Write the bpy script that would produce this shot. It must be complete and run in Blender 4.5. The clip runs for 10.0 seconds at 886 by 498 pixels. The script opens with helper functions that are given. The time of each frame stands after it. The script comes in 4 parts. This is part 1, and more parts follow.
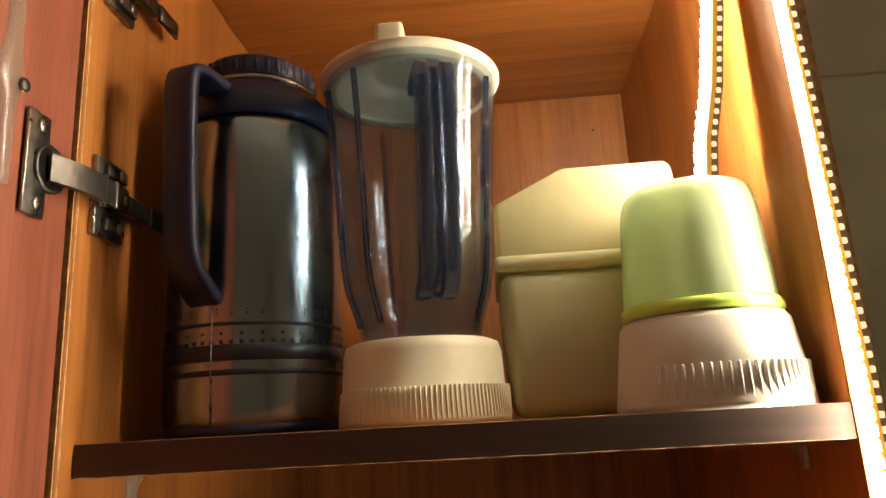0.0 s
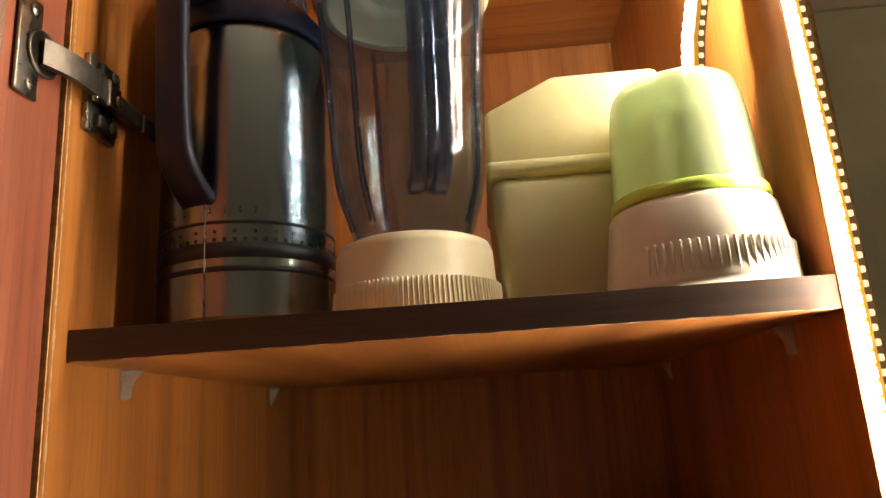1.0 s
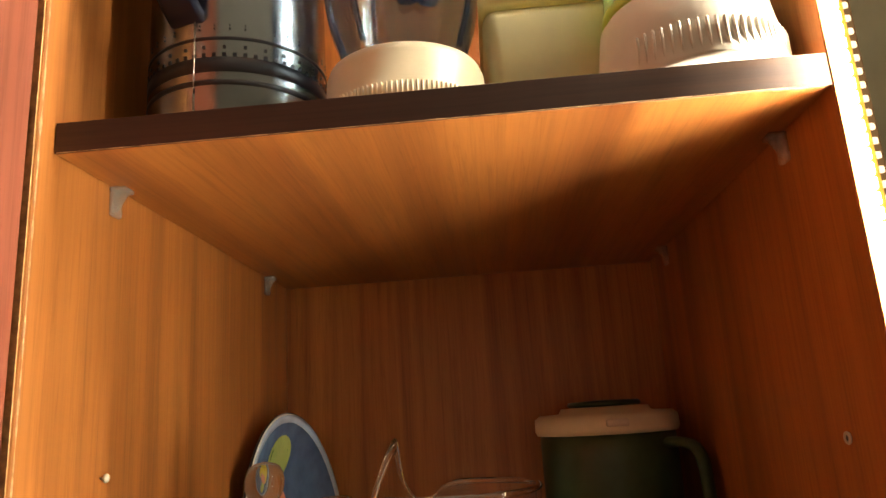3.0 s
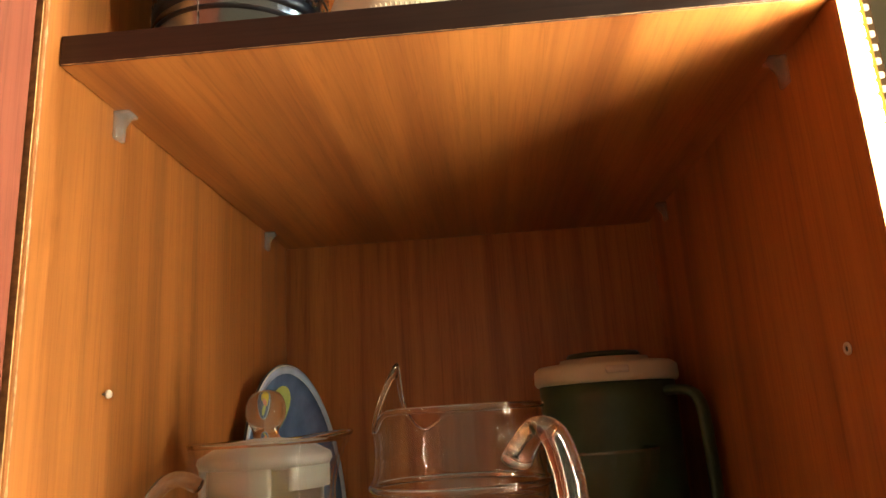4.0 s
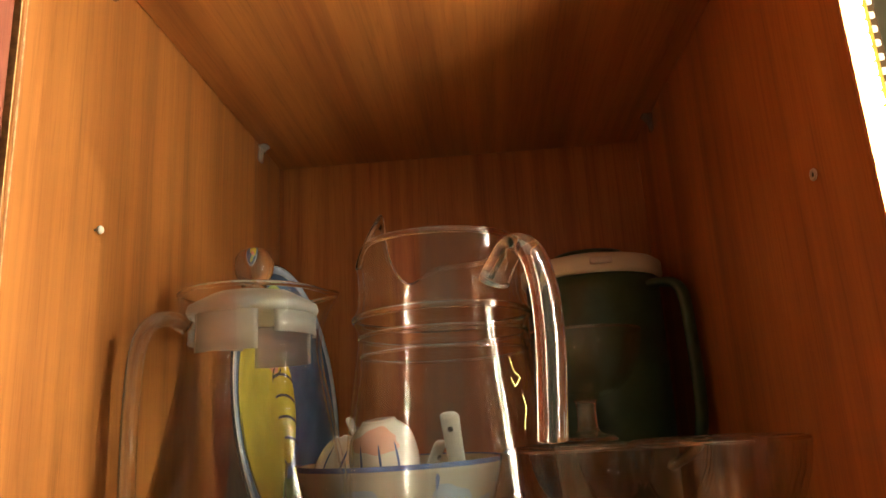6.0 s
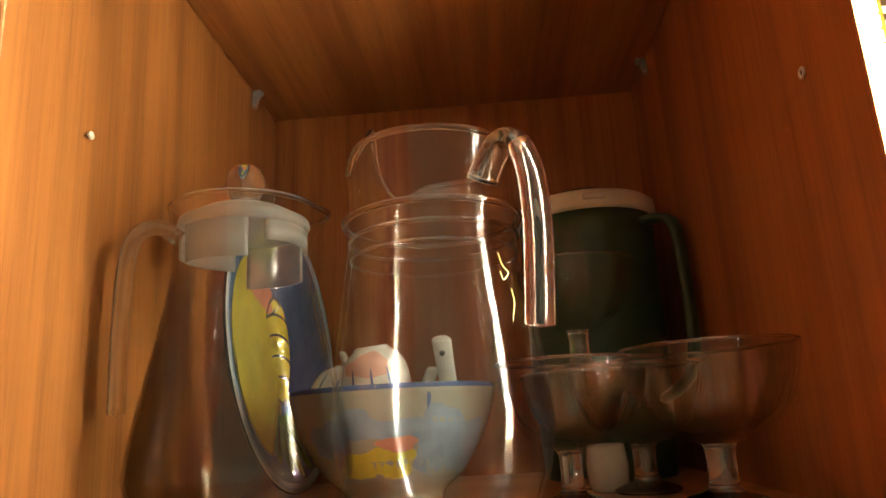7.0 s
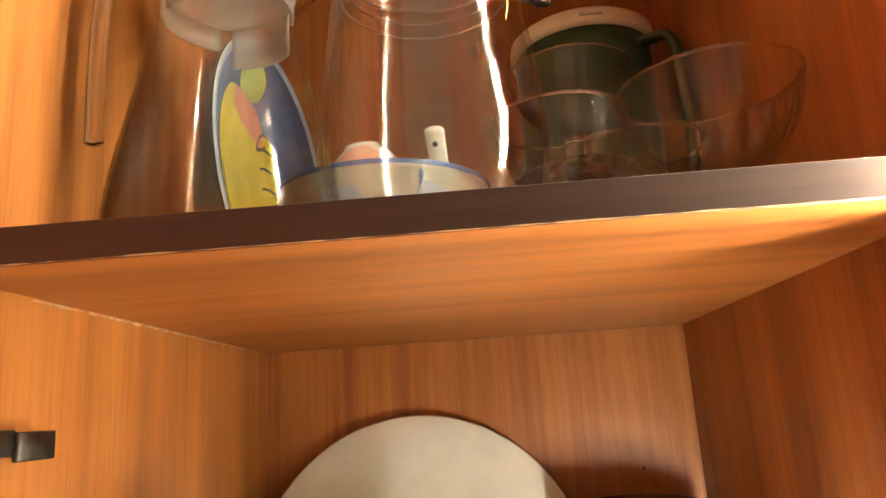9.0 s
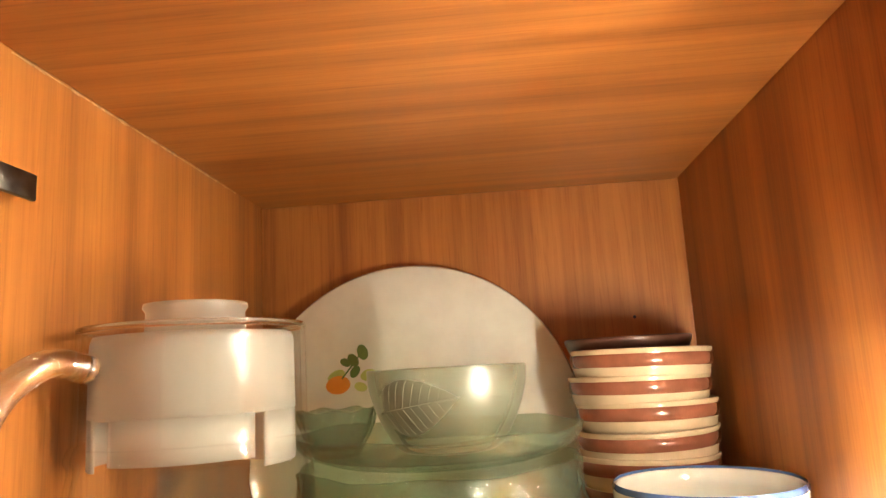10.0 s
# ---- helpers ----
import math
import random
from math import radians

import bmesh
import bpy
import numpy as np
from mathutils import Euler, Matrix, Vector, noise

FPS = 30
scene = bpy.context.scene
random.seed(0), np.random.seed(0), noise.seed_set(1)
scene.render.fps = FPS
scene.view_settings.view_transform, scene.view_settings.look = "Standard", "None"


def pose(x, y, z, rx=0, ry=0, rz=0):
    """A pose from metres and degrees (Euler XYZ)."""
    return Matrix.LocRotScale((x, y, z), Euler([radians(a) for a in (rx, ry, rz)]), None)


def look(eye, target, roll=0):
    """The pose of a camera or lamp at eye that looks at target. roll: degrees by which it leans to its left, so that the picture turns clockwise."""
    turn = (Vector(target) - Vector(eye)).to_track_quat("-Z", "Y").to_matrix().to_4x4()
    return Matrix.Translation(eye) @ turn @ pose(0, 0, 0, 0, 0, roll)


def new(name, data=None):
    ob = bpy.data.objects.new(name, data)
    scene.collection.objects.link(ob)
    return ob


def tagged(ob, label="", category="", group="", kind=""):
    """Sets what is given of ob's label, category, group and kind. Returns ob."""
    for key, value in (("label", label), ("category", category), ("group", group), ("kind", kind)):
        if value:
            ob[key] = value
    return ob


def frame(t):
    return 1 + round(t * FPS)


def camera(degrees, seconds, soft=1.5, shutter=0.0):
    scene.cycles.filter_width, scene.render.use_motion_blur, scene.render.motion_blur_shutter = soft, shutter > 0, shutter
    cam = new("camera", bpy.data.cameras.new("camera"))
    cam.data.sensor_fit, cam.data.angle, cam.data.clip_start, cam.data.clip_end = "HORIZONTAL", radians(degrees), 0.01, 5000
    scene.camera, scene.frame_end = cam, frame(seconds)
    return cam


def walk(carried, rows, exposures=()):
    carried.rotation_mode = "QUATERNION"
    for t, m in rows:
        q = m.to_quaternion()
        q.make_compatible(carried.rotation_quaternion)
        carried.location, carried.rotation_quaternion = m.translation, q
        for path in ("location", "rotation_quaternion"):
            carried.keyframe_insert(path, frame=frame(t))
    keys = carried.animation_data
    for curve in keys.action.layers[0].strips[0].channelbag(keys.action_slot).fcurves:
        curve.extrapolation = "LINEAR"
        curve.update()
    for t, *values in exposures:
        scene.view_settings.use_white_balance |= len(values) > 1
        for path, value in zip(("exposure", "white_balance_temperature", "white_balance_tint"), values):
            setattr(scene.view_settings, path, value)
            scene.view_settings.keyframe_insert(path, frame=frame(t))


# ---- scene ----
# camera and its path
cam = camera(65.6, 10.0)
PATH = [
    (0, (0.26, -0.417, 0.024), (0.133, 1.521, 0.5), -3.2),
    (0.5, (0.248, -0.415, -0.007), (0.141, 1.527, 0.462), -3.5),
    (1, (0.256, -0.405, -0.046), (0.149, 1.536, 0.428), -3.7),
    (1.5, (0.261, -0.394, -0.078), (0.157, 1.548, 0.39), -3.7),
    (2, (0.257, -0.382, -0.11), (0.148, 1.559, 0.36), -3.6),
    (2.5, (0.254, -0.378, -0.141), (0.148, 1.562, 0.331), -3.7),
    (2.7, (0.256, -0.376, -0.152), (0.138, 1.565, 0.314), -3.7),
    (4, (0.247, -0.363, -0.222), (0.141, 1.576, 0.257), -3.5),
    (4.5, (0.246, -0.355, -0.249), (0.143, 1.584, 0.229), -3.5),
    (5, (0.249, -0.354, -0.272), (0.142, 1.585, 0.207), -3.5),
    (5.5, (0.251, -0.354, -0.3), (0.144, 1.583, 0.187), -3.3),
    (7, (0.255, -0.337, -0.389), (0.148, 1.601, 0.091), -3.3),
    (7.5, (0.254, -0.328, -0.424), (0.152, 1.608, 0.067), -3.2),
    (8, (0.247, -0.308, -0.466), (0.142, 1.628, 0.025), -3.4),
    (8.5, (0.244, -0.292, -0.501), (0.145, 1.648, -0.025), -3.5),
    (9, (0.247, -0.283, -0.544), (0.141, 1.661, -0.090), -3.65),
    (9.5, (0.26, -0.271, -0.591), (0.115, 1.686, -0.213), -3.1),
    (10, (0.258, -0.26, -0.655), (0.11, 1.706, -0.322), -3.2),
]
walk(cam, [(t, look(eye, target, roll)) for t, eye, target, roll in PATH],
     exposures=[(0.0, -0.5, 6500, 10), (1.2, -0.35, 6500, 10), (2.5, 0.22, 6450, 10), (5.0, 0.5, 6250, 7),
                (7.5, 0.72, 6050, 4), (8.2, 0.98, 6100, 5), (9.0, 1.35, 6300, 8), (10.0, 1.5, 6400, 9)])

# ---- world and light ----
world = bpy.data.worlds.new("world")
scene.world = world
world.use_nodes = True
world.node_tree.nodes["Background"].inputs[0].default_value = (0.35, 0.28, 0.2, 1)
world.node_tree.nodes["Background"].inputs[1].default_value = 0.05

# plan, in metres: inner left side x = 0, shelf fronts y = 0, underside of the upper shelf z = 0
WIDE, DEEP = 0.46, 0.478
TOP = 0.447
S1, S1B = 0.020, 0.0
S2, S2B = -0.4525, -0.4705
S3 = -0.890
FRONT = -0.017
FLOOR = -1.9


# ---- materials ----
def mat_nodes(name):
    m = bpy.data.materials.new(name)
    m.use_nodes = True
    nt = m.node_tree
    return m, nt, nt.nodes["Principled BSDF"]


def ramp(nt, fac, stops):
    r = nt.nodes.new("ShaderNodeValToRGB")
    els = r.color_ramp.elements
    while len(els) < len(stops):
        els.new(0.5)
    for e, (p, c) in zip(els, stops):
        e.position, e.color = p, (*c, 1)
    nt.links.new(fac, r.inputs[0])
    return r.outputs[0]


def coords(nt, scale, rot=(0, 0, 0)):
    tc = nt.nodes.new("ShaderNodeTexCoord")
    mp = nt.nodes.new("ShaderNodeMapping")
    mp.inputs["Scale"].default_value = scale
    mp.inputs["Rotation"].default_value = rot
    nt.links.new(tc.outputs["Object"], mp.inputs["Vector"])
    return mp.outputs[0]


def noise_tex(nt, vec, scale, detail=4, rough=0.55, dist=0.0):
    n = nt.nodes.new("ShaderNodeTexNoise")
    n.inputs["Scale"].default_value = scale
    n.inputs["Detail"].default_value = detail
    n.inputs["Roughness"].default_value = rough
    n.inputs["Distortion"].default_value = dist
    nt.links.new(vec, n.inputs["Vector"])
    return n.outputs[0]


def bump(nt, bsdf, height, strength, distance):
    b = nt.nodes.new("ShaderNodeBump")
    b.inputs["Strength"].default_value = strength
    b.inputs["Distance"].default_value = distance
    nt.links.new(height, b.inputs["Height"])
    nt.links.new(b.outputs[0], bsdf.inputs["Normal"])


def mix_col(nt, fac, a, b, mode="MIX"):
    m = nt.nodes.new("ShaderNodeMix")
    m.data_type, m.blend_type = "RGBA", mode
    for sock, v in ((m.inputs[0], fac), (m.inputs[6], a), (m.inputs[7], b)):
        if isinstance(v, (int, float)):
            sock.default_value = v
        elif isinstance(v, tuple):
            sock.default_value = (*v, 1)
        else:
            nt.links.new(v, sock)
    return m.outputs[2]


def wood(name, axis, dark, mid, light, rough=0.38, seed=0.0):
    """Laminate with a straight cherry grain along one axis ('x', 'y' or 'z')."""
    m, nt, b = mat_nodes(name)
    long, fine = 0.40, 14.0
    sc = {"x": (long, fine, fine), "y": (fine, long, fine), "z": (fine, fine, long)}[axis]
    v = coords(nt, sc)
    off = nt.nodes.new("ShaderNodeVectorMath")
    off.inputs[1].default_value = (seed, seed * 0.7, seed * 1.3)
    nt.links.new(v, off.inputs[0])
    v = off.outputs[0]
    broad = noise_tex(nt, v, 1.3, 2, 0.5, 0.2)
    streak = noise_tex(nt, v, 4.6, 4, 0.6, 0.15)
    fine_n = noise_tex(nt, v, 26.0, 4, 0.65)
    lines = noise_tex(nt, v, 8.0, 3, 0.55, 0.3)
    c1 = ramp(nt, broad, [(0.25, dark), (0.42, mid), (0.55, light), (0.75, mid)])
    c2 = ramp(nt, streak, [(0.34, dark), (0.48, mid), (0.64, light)])
    c = mix_col(nt, 0.45, c1, c2)
    pores = ramp(nt, fine_n, [(0.33, (0.80, 0.72, 0.64)), (0.52, (1, 1, 1))])
    c = mix_col(nt, 0.6, c, pores, "MULTIPLY")
    vein = ramp(nt, lines, [(0.0, (1, 1, 1)), (0.475, (1, 1, 1)), (0.5, (0.62, 0.5, 0.42)), (0.525, (1, 1, 1))])
    c = mix_col(nt, 0.38, c, vein, "MULTIPLY")
    nt.links.new(c, b.inputs["Base Color"])
    r = nt.nodes.new("ShaderNodeMapRange")
    r.inputs["To Min"].default_value, r.inputs["To Max"].default_value = rough - 0.07, rough + 0.1
    nt.links.new(streak, r.inputs["Value"])
    nt.links.new(r.outputs[0], b.inputs["Roughness"])
    bump(nt, b, fine_n, 0.12, 0.0006)
    return m


def plain(name, col, rough=0.4, metal=0.0, var=0.12, scale=40, bumpy=0.05, trans=0.0, ior=1.45, sub=0.0, coat=0.0, spec=0.5):
    """A nearly plain surface with faint blotches and fine relief."""
    m, nt, b = mat_nodes(name)
    v = coords(nt, (1, 1, 1))
    n1 = noise_tex(nt, v, scale, 4)
    n2 = noise_tex(nt, v, scale * 9, 3)
    lo = tuple(c * (1 - var) for c in col)
    hi = tuple(min(1, c * (1 + var * 0.6)) for c in col)
    c = ramp(nt, n1, [(0.32, lo), (0.62, hi)])
    nt.links.new(c, b.inputs["Base Color"])
    r = nt.nodes.new("ShaderNodeMapRange")
    r.inputs["To Min"].default_value, r.inputs["To Max"].default_value = max(0.02, rough - 0.06), rough + 0.08
    nt.links.new(n1, r.inputs["Value"])
    nt.links.new(r.outputs[0], b.inputs["Roughness"])
    b.inputs["Metallic"].default_value = metal
    b.inputs["Transmission Weight"].default_value = trans
    b.inputs["IOR"].default_value = ior
    b.inputs["Coat Weight"].default_value = coat
    b.inputs["Coat Roughness"].default_value = 0.08
    b.inputs["Specular IOR Level"].default_value = spec
    if sub:
        b.inputs["Subsurface Weight"].default_value = sub
        b.inputs["Subsurface Scale"].default_value = 0.01
        b.inputs["Subsurface Radius"].default_value = (1.0, 0.9, 0.6)
    if bumpy:
        bump(nt, b, n2, bumpy, 0.0004)
    return m


def glass(name, col=(1, 1, 1), rough=0.0, ior=1.47):
    m, nt, b = mat_nodes(name)
    b.inputs["Base Color"].default_value = (*col, 1)
    b.inputs["Roughness"].default_value = rough
    b.inputs["Transmission Weight"].default_value = 1.0
    b.inputs["IOR"].default_value = ior
    v = coords(nt, (1, 1, 1))
    bump(nt, b, noise_tex(nt, v, 70, 2), 0.03, 0.002)
    b.inputs["Coat Weight"].default_value = 1.0
    b.inputs["Coat Roughness"].default_value = 0.05
    return m


def thin(name, col, rough=0.02, body=0.0, body_col=None, clear=0.5, base=0.05, relief=0.035, grain=75):
    """Thin clear or frosted wall: see-through, glossy by Fresnel, with a share of milky body."""
    m = bpy.data.materials.new(name)
    m.use_nodes = True
    nt = m.node_tree
    nt.nodes.clear()
    out = nt.nodes.new("ShaderNodeOutputMaterial")
    see = nt.nodes.new("ShaderNodeBsdfTransparent")
    see.inputs[0].default_value = (*col, 1)
    last = see.outputs[0]
    v = coords(nt, (1, 1, 1))
    if body:
        bc = body_col or col
        dif = nt.nodes.new("ShaderNodeBsdfDiffuse")
        tl = nt.nodes.new("ShaderNodeBsdfTranslucent")
        n1 = noise_tex(nt, v, 35, 4)
        c = ramp(nt, n1, [(0.3, tuple(x * 0.92 for x in bc)), (0.65, bc)])
        nt.links.new(c, dif.inputs[0])
        nt.links.new(c, tl.inputs[0])
        half = nt.nodes.new("ShaderNodeMixShader")
        half.inputs[0].default_value = clear
        nt.links.new(dif.outputs[0], half.inputs[1])
        nt.links.new(tl.outputs[0], half.inputs[2])
        mx = nt.nodes.new("ShaderNodeMixShader")
        mx.inputs[0].default_value = body
        nt.links.new(last, mx.inputs[1])
        nt.links.new(half.outputs[0], mx.inputs[2])
        last = mx.outputs[0]
    gl = nt.nodes.new("ShaderNodeBsdfGlossy")
    gl.inputs["Roughness"].default_value = rough
    bp = nt.nodes.new("ShaderNodeBump")
    bp.inputs["Strength"].default_value = relief if rough < 0.1 else relief * 0.4
    bp.inputs["Distance"].default_value = 0.002
    nt.links.new(noise_tex(nt, v, grain, 2), bp.inputs["Height"])
    nt.links.new(bp.outputs[0], gl.inputs["Normal"])
    lw = nt.nodes.new("ShaderNodeLayerWeight")
    lw.inputs[0].default_value = 0.5
    pw = nt.nodes.new("ShaderNodeMath")
    pw.operation = "POWER"
    pw.inputs[1].default_value = 4.5
    nt.links.new(lw.outputs["Facing"], pw.inputs[0])
    fr = nt.nodes.new("ShaderNodeMapRange")
    fr.inputs["To Min"].default_value, fr.inputs["To Max"].default_value = base, 0.5
    nt.links.new(pw.outputs[0], fr.inputs["Value"])
    fin = nt.nodes.new("ShaderNodeMixShader")
    nt.links.new(fr.outputs[0], fin.inputs[0])
    nt.links.new(last, fin.inputs[1])
    nt.links.new(gl.outputs[0], fin.inputs[2])
    nt.links.new(fin.outputs[0], out.inputs[0])
    return m


def glow(name, col, strength, skin=1.0):
    m, nt, b = mat_nodes(name)
    b.inputs["Base Color"].default_value = (*[c * skin for c in col], 1)
    b.inputs["Specular IOR Level"].default_value = 0.5 * skin
    b.inputs["Emission Color"].default_value = (*col, 1)
    b.inputs["Emission Strength"].default_value = strength
    return m


CHERRY = ((0.180, 0.056, 0.014), (0.325, 0.115, 0.026), (0.44, 0.170, 0.037))
wood_side = wood("laminate upright grain", "z", *CHERRY, seed=3.1)
wood_depth = wood("laminate depth grain", "y", *CHERRY, seed=1.7)
wood_cross = wood("laminate cross grain", "x", *CHERRY, seed=5.3)
wood_door = wood("door laminate", "z", (0.14, 0.035, 0.018), (0.215, 0.056, 0.028), (0.26, 0.072, 0.036), 0.5, seed=8.0)
wood_edge = wood("dark edge band", "x", (0.018, 0.007, 0.004), (0.042, 0.016, 0.008), (0.070, 0.028, 0.013), 0.58, seed=2.0)
chip_edge = plain("raw board edge", (0.55, 0.30, 0.12), 0.7, var=0.35, scale=160, bumpy=0.5)
wall_paint = plain("wall paint", (0.68, 0.64, 0.55), 0.7, var=0.1, scale=8)
dark_paint = plain("olive side panel", (0.62, 0.58, 0.42), 0.5, var=0.15, scale=8)
floor_tile = plain("floor tile", (0.22, 0.19, 0.16), 0.4, var=0.15, scale=6)
ceiling_paint = plain("ceiling paint", (0.7, 0.67, 0.6), 0.8, var=0.05, scale=6)
led_white = glow("led light", (1.0, 0.88, 0.66), 1150)
led_soft = glow("led light of the loose end", (1.0, 0.88, 0.66), 800)
led_low = glow("led light of the lower end", (1.0, 0.88, 0.66), 760)
led_gel = glow("lit gel of the strip", (1.0, 0.86, 0.60), 70)
# dots, tape and sleeve are no lamps: stray strip light is set as emission
dot_glow = glow("dot of strip light as emission", (1.0, 0.74, 0.42), 1.7, 0.05)
tape_glow = glow("clear tape with strip light as emission", (0.8, 0.42, 0.16), 0.22, 0.03)
sleeve_glow = glow("amber sleeve with strip light as emission", (1.0, 0.45, 0.06), 0.85, 0.02)
led_wire = plain("yellow wire", (0.75, 0.55, 0.1), 0.4)
steel = plain("hinge steel", (0.30, 0.28, 0.25), 0.28, 1.0, var=0.2, scale=120)
steel_dark = plain("dull steel", (0.11, 0.10, 0.09), 0.4, 1.0, var=0.25, scale=120)
clear_glass = glass("clear glass", (0.985, 1.0, 0.99))
sealant_mat = thin("cloudy sealant", (0.9, 0.88, 0.82), 0.25, 0.35, (0.6, 0.56, 0.48))
clip_plastic = thin("clear moulded plastic", (0.94, 0.94, 0.92), 0.08, 0.25, (0.85, 0.83, 0.78), base=0.12)
clear_wall = thin("clear pressed glass", (0.99, 0.995, 0.99), 0.05, base=0.035, relief=0.03)
# white china with the shade deep on the shelf put into its colour
shaded_china = plain("china glaze darkened for shade", (0.38, 0.37, 0.30), 0.14, var=0.06, coat=0.5)
tab_plastic = thin("frosted tabs", (0.93, 0.93, 0.91), 0.3, 0.5, (0.88, 0.86, 0.80))
thin_glass = thin("thin clear glass", (0.994, 1.0, 0.996), 0.03, base=0.045, relief=0.03, grain=140)
frost_glass = thin("satin glass", (0.86, 0.90, 0.84), 0.34, 0.20, (0.60, 0.62, 0.52), base=0.10)
green_glass = thin("pale green glass", (0.80, 0.88, 0.80), 0.04, 0.07, (0.42, 0.48, 0.38), base=0.07, relief=1.0, grain=120)
smoke_plastic = thin("smoky blue plastic", (0.73, 0.79, 0.85), 0.05, 0.03, (0.20, 0.27, 0.37))
smoke_dark = thin("dark smoky plastic", (0.45, 0.52, 0.64), 0.06, 0.14, (0.10, 0.14, 0.22))
frost_plastic = thin("frosted plastic", (0.93, 0.93, 0.91), 0.3, 0.36, (0.88, 0.86, 0.80))
white_plastic = plain("ivory plastic", (0.62, 0.57, 0.42), 0.36, var=0.06)
grey_plastic = plain("pale plastic", (0.56, 0.51, 0.43), 0.36, var=0.06)
cream_plastic = thin("cream plastic", (0.8, 0.8, 0.6), 0.35, 0.93, (0.76, 0.71, 0.42), clear=0.5)
lime_plastic = thin("lime frosted plastic", (0.84, 0.90, 0.74), 0.25, 0.55, (0.62, 0.68, 0.50))
lime_rim = plain("lime plastic", (0.45, 0.62, 0.10), 0.3)
navy_plastic = plain("navy plastic", (0.009, 0.012, 0.038), 0.45, var=0.2)
black_band = plain("black print", (0.012, 0.012, 0.016), 0.35)
brushed = plain("brushed steel", (0.25, 0.27, 0.28), 0.19, 1.0, var=0.04, scale=30, bumpy=0)
porcelain = plain("white porcelain", (0.69, 0.71, 0.65), 0.12, var=0.05, coat=0.5)
sky_glaze = plain("mid blue glaze", (0.095, 0.16, 0.29), 0.18, var=0.15, coat=0.5)
china_blue = plain("blue glaze", (0.08, 0.14, 0.32), 0.15, coat=0.5)
green_tub = plain("dark green plastic", (0.03, 0.06, 0.03), 0.35, var=0.2)
terracotta = plain("brown glaze", (0.26, 0.095, 0.055), 0.15, var=0.2, coat=0.6)
cream_glaze = plain("cream glaze", (0.58, 0.45, 0.30), 0.15, var=0.1, coat=0.6)
dark_clay = plain("dark brown glaze", (0.07, 0.03, 0.02), 0.3, var=0.2)


# ---- building helpers ----
def mesh_of(bm, name, material, smooth=True):
    me = bpy.data.meshes.new(name)
    bmesh.ops.recalc_face_normals(bm, faces=bm.faces[:])
    for f in bm.faces:
        f.smooth = smooth
    bm.to_mesh(me)
    bm.free()
    me.materials.append(material)
    return me


def thing(name, at, label, category, group="", kind="", turn=0.0):
    ob = new(name)
    ob.empty_display_size = 0.02
    ob.matrix_world = pose(*at, 0, 0, turn)
    return tagged(ob, label, category, group, kind)


def part(name, bm, material, parent=None, label="", at=None, smooth=True):
    ob = new(name, mesh_of(bm, name, material, smooth))
    if parent is not None:
        ob.parent = parent
    if at is not None:
        ob.matrix_basis = at
    if label:
        tagged(ob, label)
    return ob


def lathe(profile, seg=64, wave=None):
    """Turns (radius, height) pairs about z; wave(angle, r, z, i) may shift a ring point and returns a place."""
    bm = bmesh.new()
    rings = []
    for i, (r, z) in enumerate(profile):
        if r < 1e-6:
            rings.append([bm.verts.new((0, 0, z))])
            continue
        ring = []
        for k in range(seg):
            a = 2 * math.pi * k / seg
            p = wave(a, r, z, i) if wave else (r * math.cos(a), r * math.sin(a), z)
            ring.append(bm.verts.new(p))
        rings.append(ring)
    for a, b in zip(rings, rings[1:]):
        if len(a) == 1 and len(b) == 1:
            continue
        for k in range(seg):
            k2 = (k + 1) % seg
            if len(a) == 1:
                bm.faces.new((a[0], b[k2], b[k]))
            elif len(b) == 1:
                bm.faces.new((a[k], a[k2], b[0]))
            else:
                bm.faces.new((a[k], a[k2], b[k2], b[k]))
    return bm


def smooth_profile(points, n=6):
    """Catmull-Rom through (r, z) points."""
    out = []
    p = [points[0], *points, points[-1]]
    for i in range(1, len(p) - 2):
        for k in range(n):
            t = k / n
            q = []
            for c in (0, 1):
                a, b, d, e = p[i - 1][c], p[i][c], p[i + 1][c], p[i + 2][c]
                q.append(0.5 * (2 * b + (d - a) * t + (2 * a - 5 * b + 4 * d - e) * t * t + (3 * b - a - 3 * d + e) * t ** 3))
            out.append(tuple(q))
    out.append(points[-1])
    return out


def vessel(outer, wall, base):
    """A closed wall: outer profile from the foot up, then back down inside."""
    inner = [(max(r - wall, 0.001), z) for r, z in reversed(outer) if z > outer[0][1] + base]
    z0 = outer[0][1]
    rim_r, rim_z = outer[-1]
    rim = [(rim_r - wall * 0.25, rim_z + wall * 0.35), (rim_r - wall * 0.75, rim_z + wall * 0.35)]
    return [(0, z0)] + outer + rim + inner + [(inner[-1][0] * 0.9, z0 + base), (0, z0 + base)]


def block(size, centre=(0, 0, 0), bevel=0.0015, seg=2):
    bm = bmesh.new()
    bmesh.ops.create_cube(bm, size=1)
    for v in bm.verts:
        v.co = Vector((v.co.x * size[0] + centre[0], v.co.y * size[1] + centre[1], v.co.z * size[2] + centre[2]))
    if bevel:
        bmesh.ops.bevel(bm, geom=bm.edges[:], offset=bevel, segments=seg, affect="EDGES", profile=0.6)
    return bm


def slab(x0, x1, y0, y1, z0, z1, bevel=0.0008):
    return block((x1 - x0, y1 - y0, z1 - z0), ((x0 + x1) / 2, (y0 + y1) / 2, (z0 + z1) / 2), bevel, 1)


